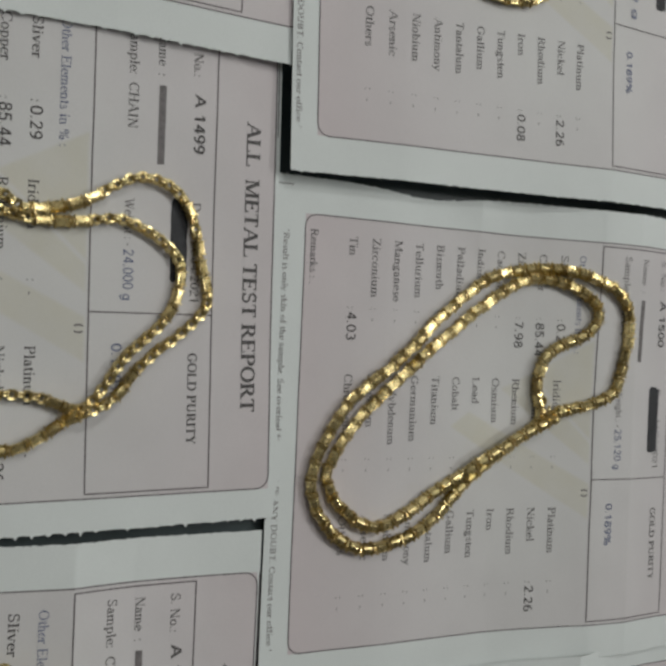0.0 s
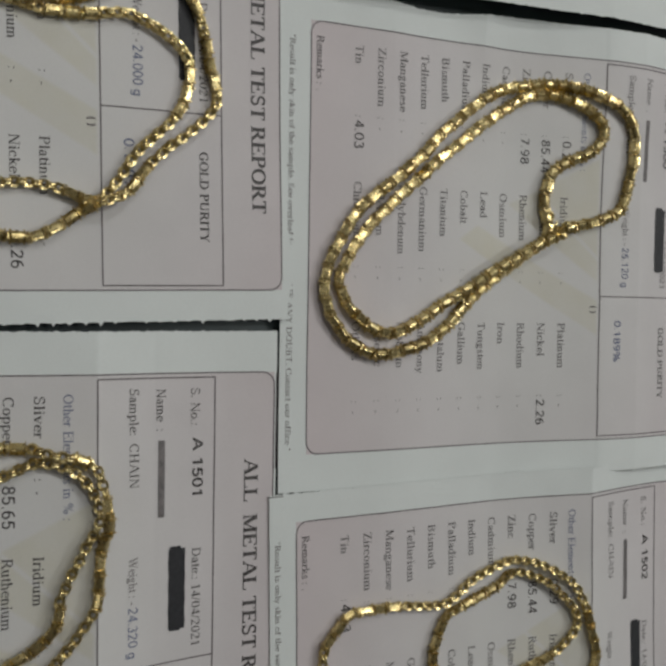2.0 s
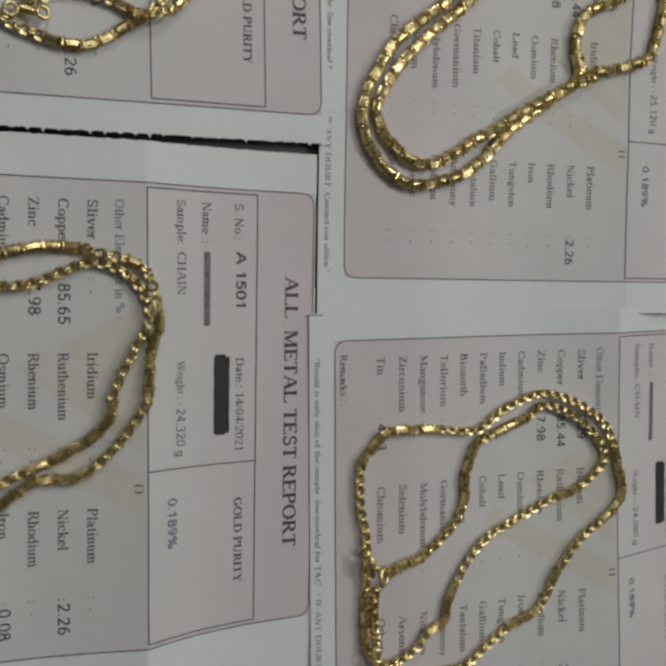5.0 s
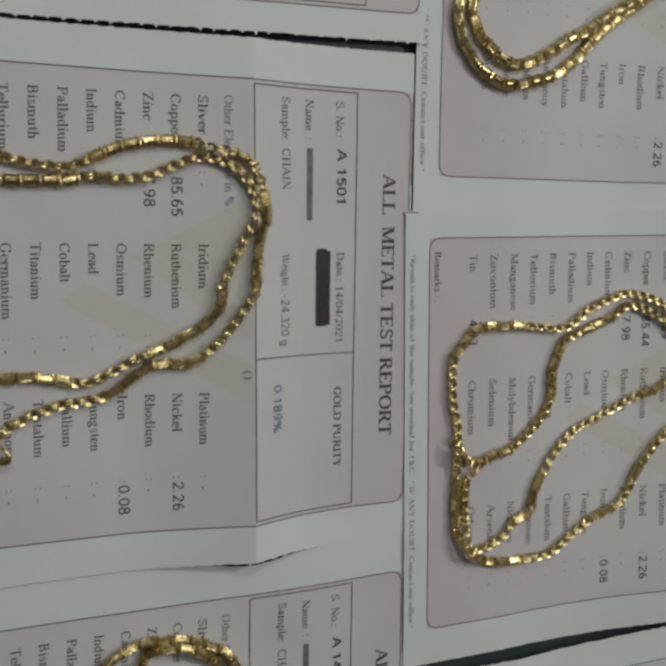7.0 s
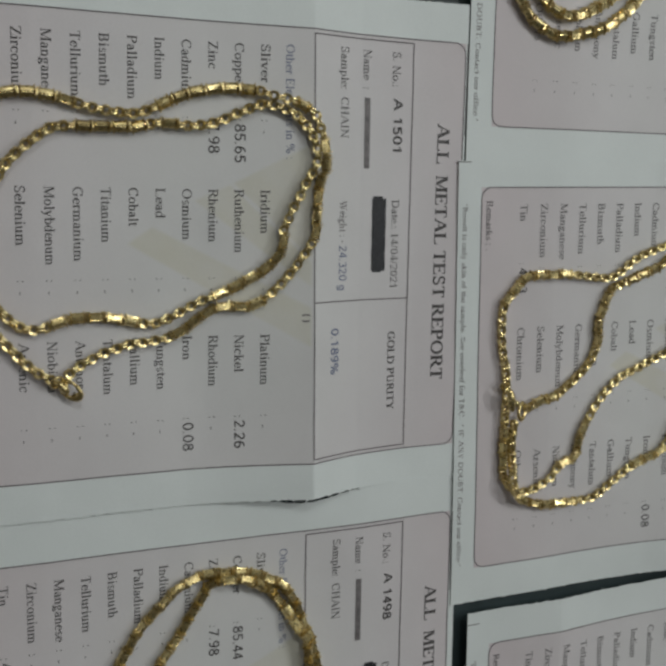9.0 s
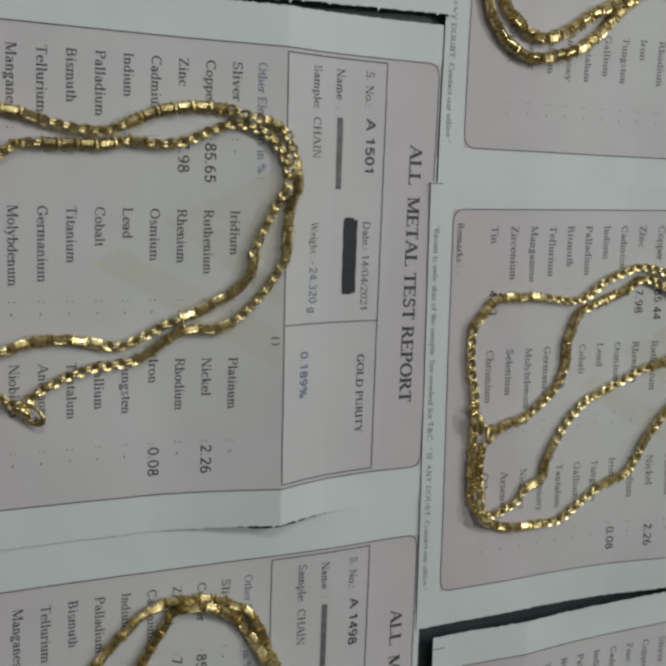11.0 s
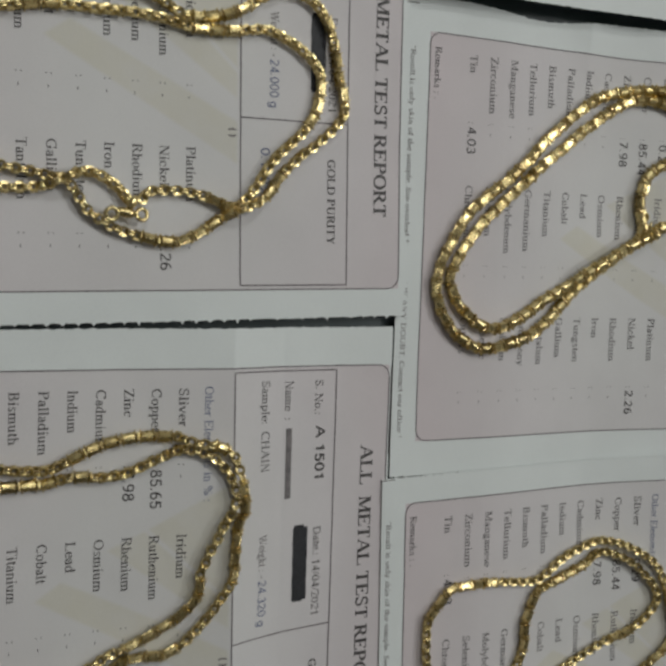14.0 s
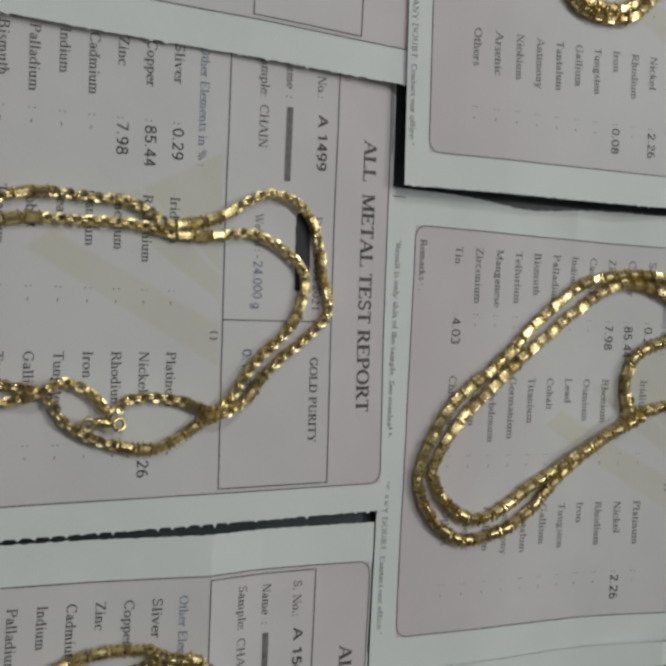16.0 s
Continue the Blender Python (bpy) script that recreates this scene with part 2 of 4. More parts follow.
# the paper forms: u runs along the print, v up the form, both in millimetres from the lower left corner of the box
SHEETS = {
    "l1": {"at": (-54.8, 156.3), "turn": 0.0269, "edge": (-13, 131.4, -115, 52.6), "slope": -0.02, "ridge": (0.4, 0.2), "fold": 0.6, "droop": False, "sag": 0, "lift": 0, "front": 0, "dip": (0, 0, 10), "skew": 0, "base": -1.6, "puff": (2.3, -2, 42, 14, 50), "seed": 2.7, "label": "white and pink printed metal test report, edge torn"},
    "l2": {"at": (-53.5, 10.3), "turn": -0.0, "edge": (-12.6, 133.8, -115, 51.9), "slope": 0, "ridge": (2.8, 7.0), "fold": 0.6, "droop": False, "sag": 0, "lift": 0, "front": 1.9, "dip": (0, 0, 10), "skew": 0.008, "base": -0.7, "puff": (0, 0, 10, 0, 10), "seed": 4.1, "label": "white and pink test report, raised along a fold"},
    "l3": {"at": (-53.0, -136.8), "turn": 0.0016, "edge": (-13.6, 134.3, -115, 53.4), "slope": 0, "ridge": (0.6, 0.6), "fold": 0.6, "droop": True, "sag": 0, "lift": 0, "front": 0, "dip": (3.6, 0, 15), "skew": 0, "base": -1.3, "puff": (0, 0, 10, 0, 10), "seed": 5.9, "label": "white and pink test report with a torn upper edge"},
    "l0": {"at": (-49.6, 284.9), "turn": 0.0, "edge": (-13, 133.4, -115, 51.9), "slope": 0, "ridge": (1, 1), "fold": 0.6, "droop": False, "sag": 0, "lift": 0, "front": 0, "dip": (0, 0, 10), "skew": 0, "base": 1.8, "puff": (0, 0, 10, 0, 10), "seed": 1.3, "label": "white and pink test report lying over another sheet"},
    "r1": {"at": (112.5, 111.0), "turn": 0.0038, "edge": (-11.7, 134.0, -113.2, 52.5), "slope": 0.006, "ridge": (4.2, 5.0), "fold": 0.6, "droop": False, "sag": 0.009, "lift": 2.2, "front": -3.9, "dip": (2.4, -62, 18), "skew": 0, "base": -2.6, "puff": (2.6, -4, 32, 6, 34), "seed": 8.8, "label": "white and pink test report, folded, edge curled up"},
    "r2": {"at": (109.3, -30.7), "turn": 0.0194, "edge": (-9.4, 134.9, -112.8, 52.5), "slope": 0.002, "ridge": (6.2, 4.6), "fold": 0.6, "droop": False, "sag": 0, "lift": 0, "front": 0, "dip": (0, 0, 10), "skew": 0, "base": -1.8, "puff": (3.2, 114, 40, -8, 34), "seed": 10.4, "label": "white and pink test report with a faint fold"},
    "r3": {"at": (118.0, -182.3), "turn": 0.016, "edge": (-13, 134, -113, 52.5), "slope": 0, "ridge": (1, 1), "fold": 1.6, "droop": False, "sag": 0, "lift": 0, "front": 0, "dip": (0, 0, 10), "skew": 0, "base": -0.6, "puff": (0, 0, 10, 0, 10), "seed": 12.6, "label": "white and pink test report with a raised fold"},
    "r0": {"at": (108.7, 258.7), "turn": 0.0258, "edge": (-13, 133.5, -112.4, 52.5), "slope": 0.04, "ridge": (0, 0), "fold": 0.6, "droop": False, "sag": 0, "lift": 0, "front": 0, "dip": (0, 0, 10), "skew": 0, "base": 7.3, "puff": (0, 0, 10, 0, 10), "seed": 7.2, "label": "white and pink test report, lifted above its neighbour"},
}


def sheet_z(key, u, v):
    s = SHEETS[key]
    along = min(max(u / 122, -0.1), 1.1)
    z = s["base"] + s["slope"] * v
    z += (s["ridge"][0] * (1 - along) + s["ridge"][1] * along) * max(0.0, 1 - abs(v) / 37) ** 1.5
    z += s["fold"] * max(0.0, 1 - abs(v + 77) / 30) ** 1.5
    z -= 0.045 * max(0.0, v - 20) if s["droop"] else 0.0
    z -= s["front"] * min(1.0, max(0.0, v / 16)) ** 0.8
    z -= s["sag"] * max(0.0, u - 40)
    if key == "r0":
        z -= 0.14 * max(0.0, v)
    h, pu, ru, pv, rv = s["puff"]
    z += h * math.exp(-(((u - pu) / ru) ** 2) - ((v - pv) / rv) ** 2)
    z += s["lift"] * max(0.0, 1 - abs(v + 45) / 26) ** 2 * max(0.0, 1 - (u + 13) / 22)
    z += 0.35 * noise.noise((u * 0.035 + s["seed"], v * 0.035, 0.3)) + 0.12 * noise.noise((u * 0.12, v * 0.12 + s["seed"], 2.1))
    return z


def sheet_place(key, u, v, up=0.0):
    """Where a point of a form lies in the world, in metres."""
    s = SHEETS[key]
    c, d = math.cos(s["turn"]), math.sin(s["turn"])
    return ((s["at"][0] + c * v + d * u) * MM, (s["at"][1] + d * v - c * u) * MM, (sheet_z(key, u, v) + up) * MM)


def edge_u(key, v, side):
    """The torn long edges: nubs left by the perforation."""
    s = SHEETS[key]
    wobble = 0.22 * noise.noise((v * 0.5, s["seed"] + side * 7, 0)) + 0.25 * noise.noise((v * 0.02, s["seed"] + side * 3, 5))
    phase = (v + s["seed"]) % 4.0 / 4.0
    nub = max(0.0, 1 - abs(phase - 0.5) * 8)
    strength = max(0.15, min(1.0, 0.7 + noise.noise((v * 0.21, s["seed"], side))))
    wobble += 0.16 * noise.noise((v * 1.9, s["seed"] + side, 3.3))
    return wobble + nub * strength * ((1.2 if key == "l1" else 0.8 if key in ("l0", "l2") else 0.4) if side > 0 else 0.35)


def steps(a, b, size):
    n = max(1, round((b - a) / size))
    return [a + (b - a) * k / n for k in range(n + 1)]


def paper_sheet(key, label):
    s = SHEETS[key]
    u0, u1, v0, v1 = s["edge"]
    us, vs = steps(u0, u1, 2.4), steps(v0, v1, 0.55)
    verts, uvs, faces = [], [], []
    for j, v in enumerate(vs):
        low, high = u0 - edge_u(key, v, -1), u1 + edge_u(key, v, 1)
        low += s["skew"] * (50 - v)
        low += s["dip"][0] * math.exp(-(((v - s["dip"][1]) / s["dip"][2]) ** 2))
        for i, u in enumerate(us):
            uu = low + (high - low) * i / (len(us) - 1)
            vv = v
            if key == "l1" and v > 45:
                vv += 2.4 * math.exp(-(((uu - 116) / 8) ** 2)) * (v - 45) / 7
            verts.append(sheet_place(key, uu, vv))
            uvs.append((uu / 100, vv / 100))
    n = len(us)
    for j in range(len(vs) - 1):
        for i in range(n - 1):
            a = j * n + i
            faces.append((a, a + n, a + n + 1, a + 1))
    mesh = bpy.data.meshes.new("paper_sheet")
    mesh.from_pydata(verts, [], faces)
    layer = mesh.uv_layers.new(name="UVMap")
    for loop in mesh.loops:
        layer.data[loop.index].uv = uvs[loop.vertex_index]
    mesh.materials.append(PAPER)
    mesh.shade_smooth()
    ob = new("test_report_sheet", mesh)
    solid = ob.modifiers.new("thickness", "SOLIDIFY")
    solid.thickness, solid.offset = 0.00012, -1
    split = ob.modifiers.new("crisp_rim", "EDGE_SPLIT")
    split.split_angle = radians(35)
    if mesh.polygons[0].normal.z < 0:
        mesh.flip_normals()
    return tagged(ob, label, "paper form", "printed test report forms")


# print
GLYPHS = {}


class Pen:
    """Draws letters as flat strokes. thick, thin: the widths of stems and hairlines; a capital is 0.70 high, a small letter 0.46."""

    def __init__(self, thick, thin, serif):
        self.thick, self.thin, self.serif = thick, thin, serif
        self.foot, self.over = thin * 1.0, 0.055
        self.at, self.layer, self.points, self.faces = 0.0, 0, [], []

    def add(self, *corners):
        n = len(self.points)
        self.points += [(x + self.at, y, self.layer * 0.004) for x, y in corners]
        self.faces.append(tuple(range(n, n + len(corners))))
        self.layer = (self.layer + 1) % 9

    def bar(self, x0, y0, x1, y1):
        self.add((x0, y0), (x1, y0), (x1, y1), (x0, y1))

    def rule(self, x0, x1, y):
        self.bar(x0, y - self.thin / 2, x1, y + self.thin / 2)

    def tick(self, x, y0, y1):
        if self.serif:
            self.bar(x - self.thin / 2, y0, x + self.thin / 2, y1)

    def feet(self, x, half, y0, y1, ends):
        if not self.serif:
            return
        if "b" in ends:
            self.bar(x - half - self.over, y0, x + half + self.over, y0 + self.foot)
        if "t" in ends:
            self.bar(x - half - self.over, y1 - self.foot, x + half + self.over, y1)
        if "l" in ends:
            self.add((x - half - self.over, y1 - self.foot * 1.6), (x - half, y1 - self.foot * 2.4), (x - half, y1))

    def stem(self, x, y0=0.0, y1=0.70, ends="bt", wide=0.0):
        half = (wide or self.thick) / 2
        self.bar(x - half, y0, x + half, y1)
        self.feet(x, half, y0, y1, ends)

    def hair(self, x, y0=0.0, y1=0.70, ends="bt"):
        self.stem(x, y0, y1, ends, self.thin * 1.15)

    def slant(self, x0, y0, x1, y1, heavy, ends=""):
        half = (self.thick if heavy else self.thin * 1.1) * 0.54
        self.add((x0 - half, y0), (x0 + half, y0), (x1 + half, y1), (x1 - half, y1))
        if "b" in ends:
            self.feet(x0, half, y0, y1, "b")
        if "t" in ends:
            self.feet(x1, half, y0, y1, "t")

    def arc(self, cx, cy, rx, ry, a0=0, a1=360, even=False):
        n = max(4, round(abs(a1 - a0) / 22))
        rim = []
        for k in range(n + 1):
            a = radians(a0 + (a1 - a0) * k / n)
            c, s = math.cos(a), math.sin(a)
            w = (self.thick + self.thin) * 0.45 if even else self.thin + (self.thick - self.thin) * abs(c) ** 1.3
            rim.append(((cx + (rx + w / 2) * c, cy + (ry + w / 2) * s), (cx + (rx - w / 2) * c, cy + (ry - w / 2) * s)))
        for p, q in zip(rim, rim[1:]):
            self.add(p[0], q[0], q[1], p[1])

    def dot(self, x, y, r):
        self.add(*[(x + r * math.cos(k * math.pi / 4 + 0.39), y + r * math.sin(k * math.pi / 4 + 0.39)) for k in range(8)])


def draw_capital(p, ch):
    if ch == "A":
        p.slant(0.08, 0, 0.35, 0.70, False, "b"), p.slant(0.63, 0, 0.36, 0.70, True, "b"), p.rule(0.18, 0.52, 0.24)
        return 0.72
    if ch in "BPR":
        p.stem(0.15), p.rule(0.15, 0.31, 0.70 - p.thin / 2)
        if ch == "B":
            p.rule(0.15, 0.31, 0.365), p.rule(0.15, 0.31, p.thin / 2)
            p.arc(0.30, 0.525, 0.165, 0.157, -90, 90), p.arc(0.30, 0.19, 0.21, 0.172, -90, 90)
            return 0.64
        p.arc(0.30, 0.515, 0.19, 0.167, -90, 90), p.rule(0.15, 0.31, 0.348)
        if ch == "R":
            p.slant(0.60, 0, 0.33, 0.35, True, "b")
        return 0.68 if ch == "R" else 0.58
    if ch in "CG":
        p.arc(0.37, 0.35, 0.28, 0.335, 42, 318), p.tick(0.58, 0.48, 0.70)
        if ch == "G":
            p.stem(0.56, 0.08, 0.32, "t")
        return 0.72 if ch == "G" else 0.68
    if ch == "D":
        p.stem(0.15), p.arc(0.31, 0.35, 0.31, 0.332, -90, 90), p.rule(0.10, 0.32, 0.70 - p.thin / 2), p.rule(0.10, 0.32, p.thin / 2)
        return 0.74
    if ch in "EFL":
        p.stem(0.15)
        if ch != "L":
            p.rule(0.10, 0.54, 0.70 - p.thin / 2), p.tick(0.53, 0.54, 0.70), p.rule(0.15, 0.42, 0.36), p.tick(0.41, 0.28, 0.44)
        if ch != "F":
            p.rule(0.10, 0.56, p.thin / 2), p.tick(0.56, 0.0, 0.18)
        return 0.62
    if ch in "HIK":
        p.stem(0.16)
        if ch == "H":
            p.stem(0.57), p.rule(0.16, 0.57, 0.36)
        if ch == "K":
            p.slant(0.22, 0.32, 0.56, 0.70, False, "t"), p.slant(0.62, 0, 0.32, 0.42, True, "b")
        return 0.32 if ch == "I" else 0.73
    if ch == "M":
        p.hair(0.14), p.stem(0.74), p.slant(0.44, 0.02, 0.17, 0.70, True, "t"), p.slant(0.44, 0.02, 0.72, 0.70, False)
        return 0.89
    if ch == "N":
        p.hair(0.14), p.hair(0.60), p.slant(0.57, 0, 0.15, 0.70, True)
        return 0.73
    if ch == "O":
        p.arc(0.37, 0.35, 0.285, 0.335)
        return 0.74
    if ch == "S":
        p.arc(0.28, 0.515, 0.165, 0.165, 25, 270, True), p.arc(0.28, 0.185, 0.18, 0.165, -155, 90, True), p.tick(0.43, 0.52, 0.70), p.tick(0.10, 0.0, 0.20)
        return 0.55
    if ch == "T":
        p.stem(0.31, ends="b"), p.rule(0.05, 0.57, 0.70 - p.thin / 2), p.tick(0.06, 0.54, 0.70), p.tick(0.56, 0.54, 0.70)
        return 0.62
    if ch == "U":
        p.stem(0.17, 0.21, 0.70, "t"), p.hair(0.58, 0.21, 0.70, "t"), p.arc(0.375, 0.21, 0.205, 0.195, 180, 360)
        return 0.74
    if ch == "W":
        for x in (0.29, 0.65):
            p.slant(x, 0, x - 0.19, 0.70, True, "t"), p.slant(x, 0, x + 0.19, 0.70, False, "t")
        return 0.95
    if ch == "Y":
        p.stem(0.35, 0, 0.33, "b"), p.slant(0.35, 0.30, 0.13, 0.70, True, "t"), p.slant(0.35, 0.30, 0.57, 0.70, False, "t")
        return 0.70
    p.rule(0.08, 0.54, 0.70 - p.thin / 2), p.rule(0.06, 0.56, p.thin / 2), p.slant(0.12, 0, 0.49, 0.70, True), p.tick(0.56, 0, 0.17), p.tick(0.08, 0.55, 0.70)
    return 0.61


def draw_small(p, ch):
    if ch == "a":
        p.stem(0.33, 0.04, 0.32, ""), p.arc(0.21, 0.32, 0.12, 0.125, 0, 160), p.arc(0.21, 0.135, 0.125, 0.125, 50, 320), p.bar(0.33, 0, 0.44, p.thin)
        return 0.46
    if ch in "bp":
        low = -0.2 if ch == "p" else 0.0
        p.stem(0.12, low, 0.46 if ch == "p" else 0.70, "bl" if ch == "p" else "l"), p.arc(0.26, 0.23, 0.165, 0.215, -145, 145)
        return 0.51
    if ch in "cdeo":
        sweep = {"c": (48, 312), "d": (35, 325), "e": (0, 318), "o": (0, 360)}[ch]
        p.arc(0.24, 0.23, 0.17, 0.215, *sweep)
        if ch == "c":
            p.dot(0.36, 0.36, 0.05)
        if ch == "d":
            p.stem(0.38, 0, 0.70, "l"), p.bar(0.38, 0, 0.48, p.foot)
        if ch == "e":
            p.rule(0.08, 0.42, 0.265)
        return 0.52 if ch == "d" else 0.50 if ch == "o" else 0.45
    if ch == "f":
        p.stem(0.14, 0, 0.58, "b"), p.arc(0.24, 0.57, 0.10, 0.11, 40, 180), p.rule(0.04, 0.28, 0.44)
        return 0.33
    if ch == "g":
        if not p.serif:
            p.arc(0.24, 0.23, 0.16, 0.20), p.stem(0.40, -0.06, 0.46, ""), p.arc(0.24, -0.05, 0.16, 0.11, 200, 360)
            return 0.50
        p.arc(0.21, 0.32, 0.125, 0.125), p.arc(0.23, -0.09, 0.165, 0.09), p.slant(0.12, 0.02, 0.14, 0.21, False), p.bar(0.12, 0.0, 0.36, p.thick * 0.6), p.rule(0.30, 0.46, 0.43)
        return 0.49
    if ch in "hnm":
        p.stem(0.12, 0, 0.70 if ch == "h" else 0.46, "bl")
        for k in range(2 if ch == "m" else 1):
            p.arc(0.25 + 0.26 * k, 0.30, 0.13, 0.14, 0, 155), p.stem(0.38 + 0.26 * k, 0, 0.31, "b")
        return 0.79 if ch == "m" else 0.52
    if ch in "il":
        p.stem(0.14, 0, 0.46 if ch == "i" else 0.70, "bl")
        if ch == "i":
            p.dot(0.14, 0.63, 0.06)
        return 0.28
    if ch == "k":
        p.stem(0.12, 0, 0.70, "bl"), p.slant(0.18, 0.20, 0.38, 0.46, False, "t"), p.slant(0.43, 0, 0.23, 0.29, True, "b")
        return 0.51
    if ch == "r":
        p.stem(0.12, 0, 0.46, "bl"), p.arc(0.24, 0.32, 0.10, 0.12, 70, 150), p.dot(0.29, 0.41, 0.052)
        return 0.35
    if ch == "s":
        p.arc(0.20, 0.335, 0.105, 0.105, 20, 270, True), p.arc(0.20, 0.12, 0.12, 0.11, -160, 90, True)
        return 0.39
    if ch == "t":
        p.stem(0.14, 0.08, 0.58, ""), p.arc(0.22, 0.10, 0.08, 0.08, 180, 320), p.rule(0.03, 0.28, 0.44)
        return 0.30
    if ch == "u":
        p.stem(0.12, 0.16, 0.46, "l"), p.arc(0.25, 0.16, 0.13, 0.14, 180, 335), p.stem(0.38, 0, 0.46, "l"), p.bar(0.38, 0, 0.48, p.foot)
        return 0.52
    if ch in "vy":
        p.slant(0.25, 0, 0.08, 0.46, True, "t"), p.slant(0.25 if ch == "v" else 0.15, 0 if ch == "v" else -0.2, 0.42, 0.46, False, "t")
        if ch == "y":
            p.dot(0.11, -0.17, 0.05)
        return 0.50
    p.rule(0.06, 0.37, 0.44), p.rule(0.05, 0.38, 0.02), p.slant(0.10, 0, 0.33, 0.46, True)
    return 0.43


def draw_sign(p, ch):
    """Digits and signs."""
    if ch == "0":
        p.arc(0.26, 0.35, 0.18, 0.325)
    elif ch == "1":
        p.stem(0.29, 0, 0.70, "b"), p.slant(0.12, 0.50, 0.28, 0.68, not p.serif)
    elif ch == "2":
        p.arc(0.25, 0.50, 0.165, 0.175, -25, 165), p.slant(0.10, 0.05, 0.38, 0.42, not p.serif), p.bar(0.05, 0, 0.45, max(p.thin, p.thick * 0.75))
    elif ch == "3":
        p.arc(0.24, 0.525, 0.15, 0.15, -90, 150), p.arc(0.24, 0.19, 0.175, 0.175, -150, 90)
    elif ch == "4":
        p.stem(0.36, 0, 0.70, ""), p.slant(0.08, 0.19, 0.33, 0.68, False), p.bar(0.04, 0.16, 0.48, 0.16 + max(p.thin, p.thick * 0.7))
    elif ch == "5":
        p.bar(0.14, 0.70 - p.thick * 0.85, 0.44, 0.70), p.slant(0.11, 0.32, 0.16, 0.69, not p.serif), p.arc(0.25, 0.215, 0.17, 0.195, -155, 130)
    elif ch in "69":
        turn = 1 if ch == "6" else -1
        p.arc(0.26, 0.35 - 0.14 * turn, 0.165, 0.19), p.arc(0.26 + 0.05 * turn, 0.35 - 0.03 * turn, 0.215, 0.345, 75 if turn > 0 else 255, 185 if turn > 0 else 365)
    elif ch == "7":
        p.bar(0.06, 0.70 - p.thick * 0.85, 0.46, 0.70), p.slant(0.18, 0, 0.41, 0.64, True)
    elif ch == "8":
        p.arc(0.26, 0.19, 0.175, 0.17), p.arc(0.26, 0.525, 0.145, 0.145)
    elif ch in ".:,":
        p.dot(0.10, 0.05, 0.052)
        if ch == ":":
            p.dot(0.10, 0.40, 0.052)
        return 0.24
    elif ch == "-":
        p.bar(0.05, 0.21, 0.27, 0.21 + p.thick * 0.85)
        return 0.32
    elif ch == "/":
        p.slant(0.02, 0, 0.26, 0.70, False)
        return 0.29
    elif ch in "()":
        p.arc(0.34 if ch == "(" else -0.02, 0.27, 0.20, 0.45, 130 if ch == "(" else 310, 230 if ch == "(" else 410)
        return 0.34
    elif ch == "%":
        p.arc(0.19, 0.52, 0.11, 0.155), p.arc(0.61, 0.17, 0.11, 0.155), p.slant(0.24, 0, 0.56, 0.70, False)
        return 0.80
    elif ch == "&":
        p.arc(0.30, 0.18, 0.20, 0.165), p.arc(0.32, 0.53, 0.12, 0.14), p.slant(0.66, 0, 0.26, 0.48, True), p.rule(0.50, 0.72, 0.36)
        return 0.78
    elif ch == "*":
        p.hair(0.18, 0.44, 0.70, ""), p.slant(0.08, 0.50, 0.28, 0.64, False), p.slant(0.28, 0.50, 0.08, 0.64, False)
        return 0.36
    else:
        return 0.26
    return 0.52


def glyphs(text, bold, serif):
    """A line of print as flat faces, one unit wide and one high."""
    if (text, bold, serif) not in GLYPHS:
        pen = Pen(0.10 + bold, 0.042 + bold * 0.25, True) if serif else Pen(0.078 + bold, 0.066 + bold * 0.8, False)
        for ch in text:
            pen.at += draw_capital(pen, ch) if ch.isupper() else draw_small(pen, ch) if ch.islower() else draw_sign(pen, ch)
        x0, x1 = min(q[0] for q in pen.points), max(q[0] for q in pen.points)
        GLYPHS[text, bold, serif] = ([((x - x0) / (x1 - x0), y, z) for x, y, z in pen.points], pen.faces, x1 - x0)
    return GLYPHS[text, bold, serif]


def written(key, parent, name, text, u, v, size, mat=None, width=0.0, bold=0.0, serif=True):
    """A line of print whose capitals are size high, centred on v, from u; width: its length."""
    pts, tris, ratio = glyphs(text, bold, serif)
    high = size / 0.70
    wide = width or ratio * high
    verts = [sheet_place(key, u + x * wide, v - size / 2 + y * high, 0.10 + z) for x, y, z in pts]
    return flat_part(name, verts, tris, mat or INK, parent)


def strip(points, width):
    """A line of even width along points (u, v), as a list of corner pairs."""
    pairs = []
    for n, (u, v) in enumerate(points):
        a, b = points[max(n - 1, 0)], points[min(n + 1, len(points) - 1)]
        du, dv = b[0] - a[0], b[1] - a[1]
        length = math.hypot(du, dv) or 1
        pairs.append(((u - dv / length * width / 2, v + du / length * width / 2), (u + dv / length * width / 2, v - du / length * width / 2)))
    return pairs


def ruled(key, parent, name, points, width, mat=None, up=0.09):
    dense = []
    for (ua, va), (ub, vb) in zip(points, points[1:]):
        n = max(1, round(math.hypot(ub - ua, vb - va) / 0.7))
        dense += [(ua + (ub - ua) * k / n, va + (vb - va) * k / n) for k in range(n)]
    dense.append(points[-1])
    verts, faces = [], []
    for left, right in strip(dense, width):
        verts += [sheet_place(key, *left, up), sheet_place(key, *right, up)]
    for n in range(len(dense) - 1):
        faces.append((2 * n, 2 * n + 1, 2 * n + 3, 2 * n + 2))
    return flat_part(name, verts, faces, mat or LINE_INK, parent)


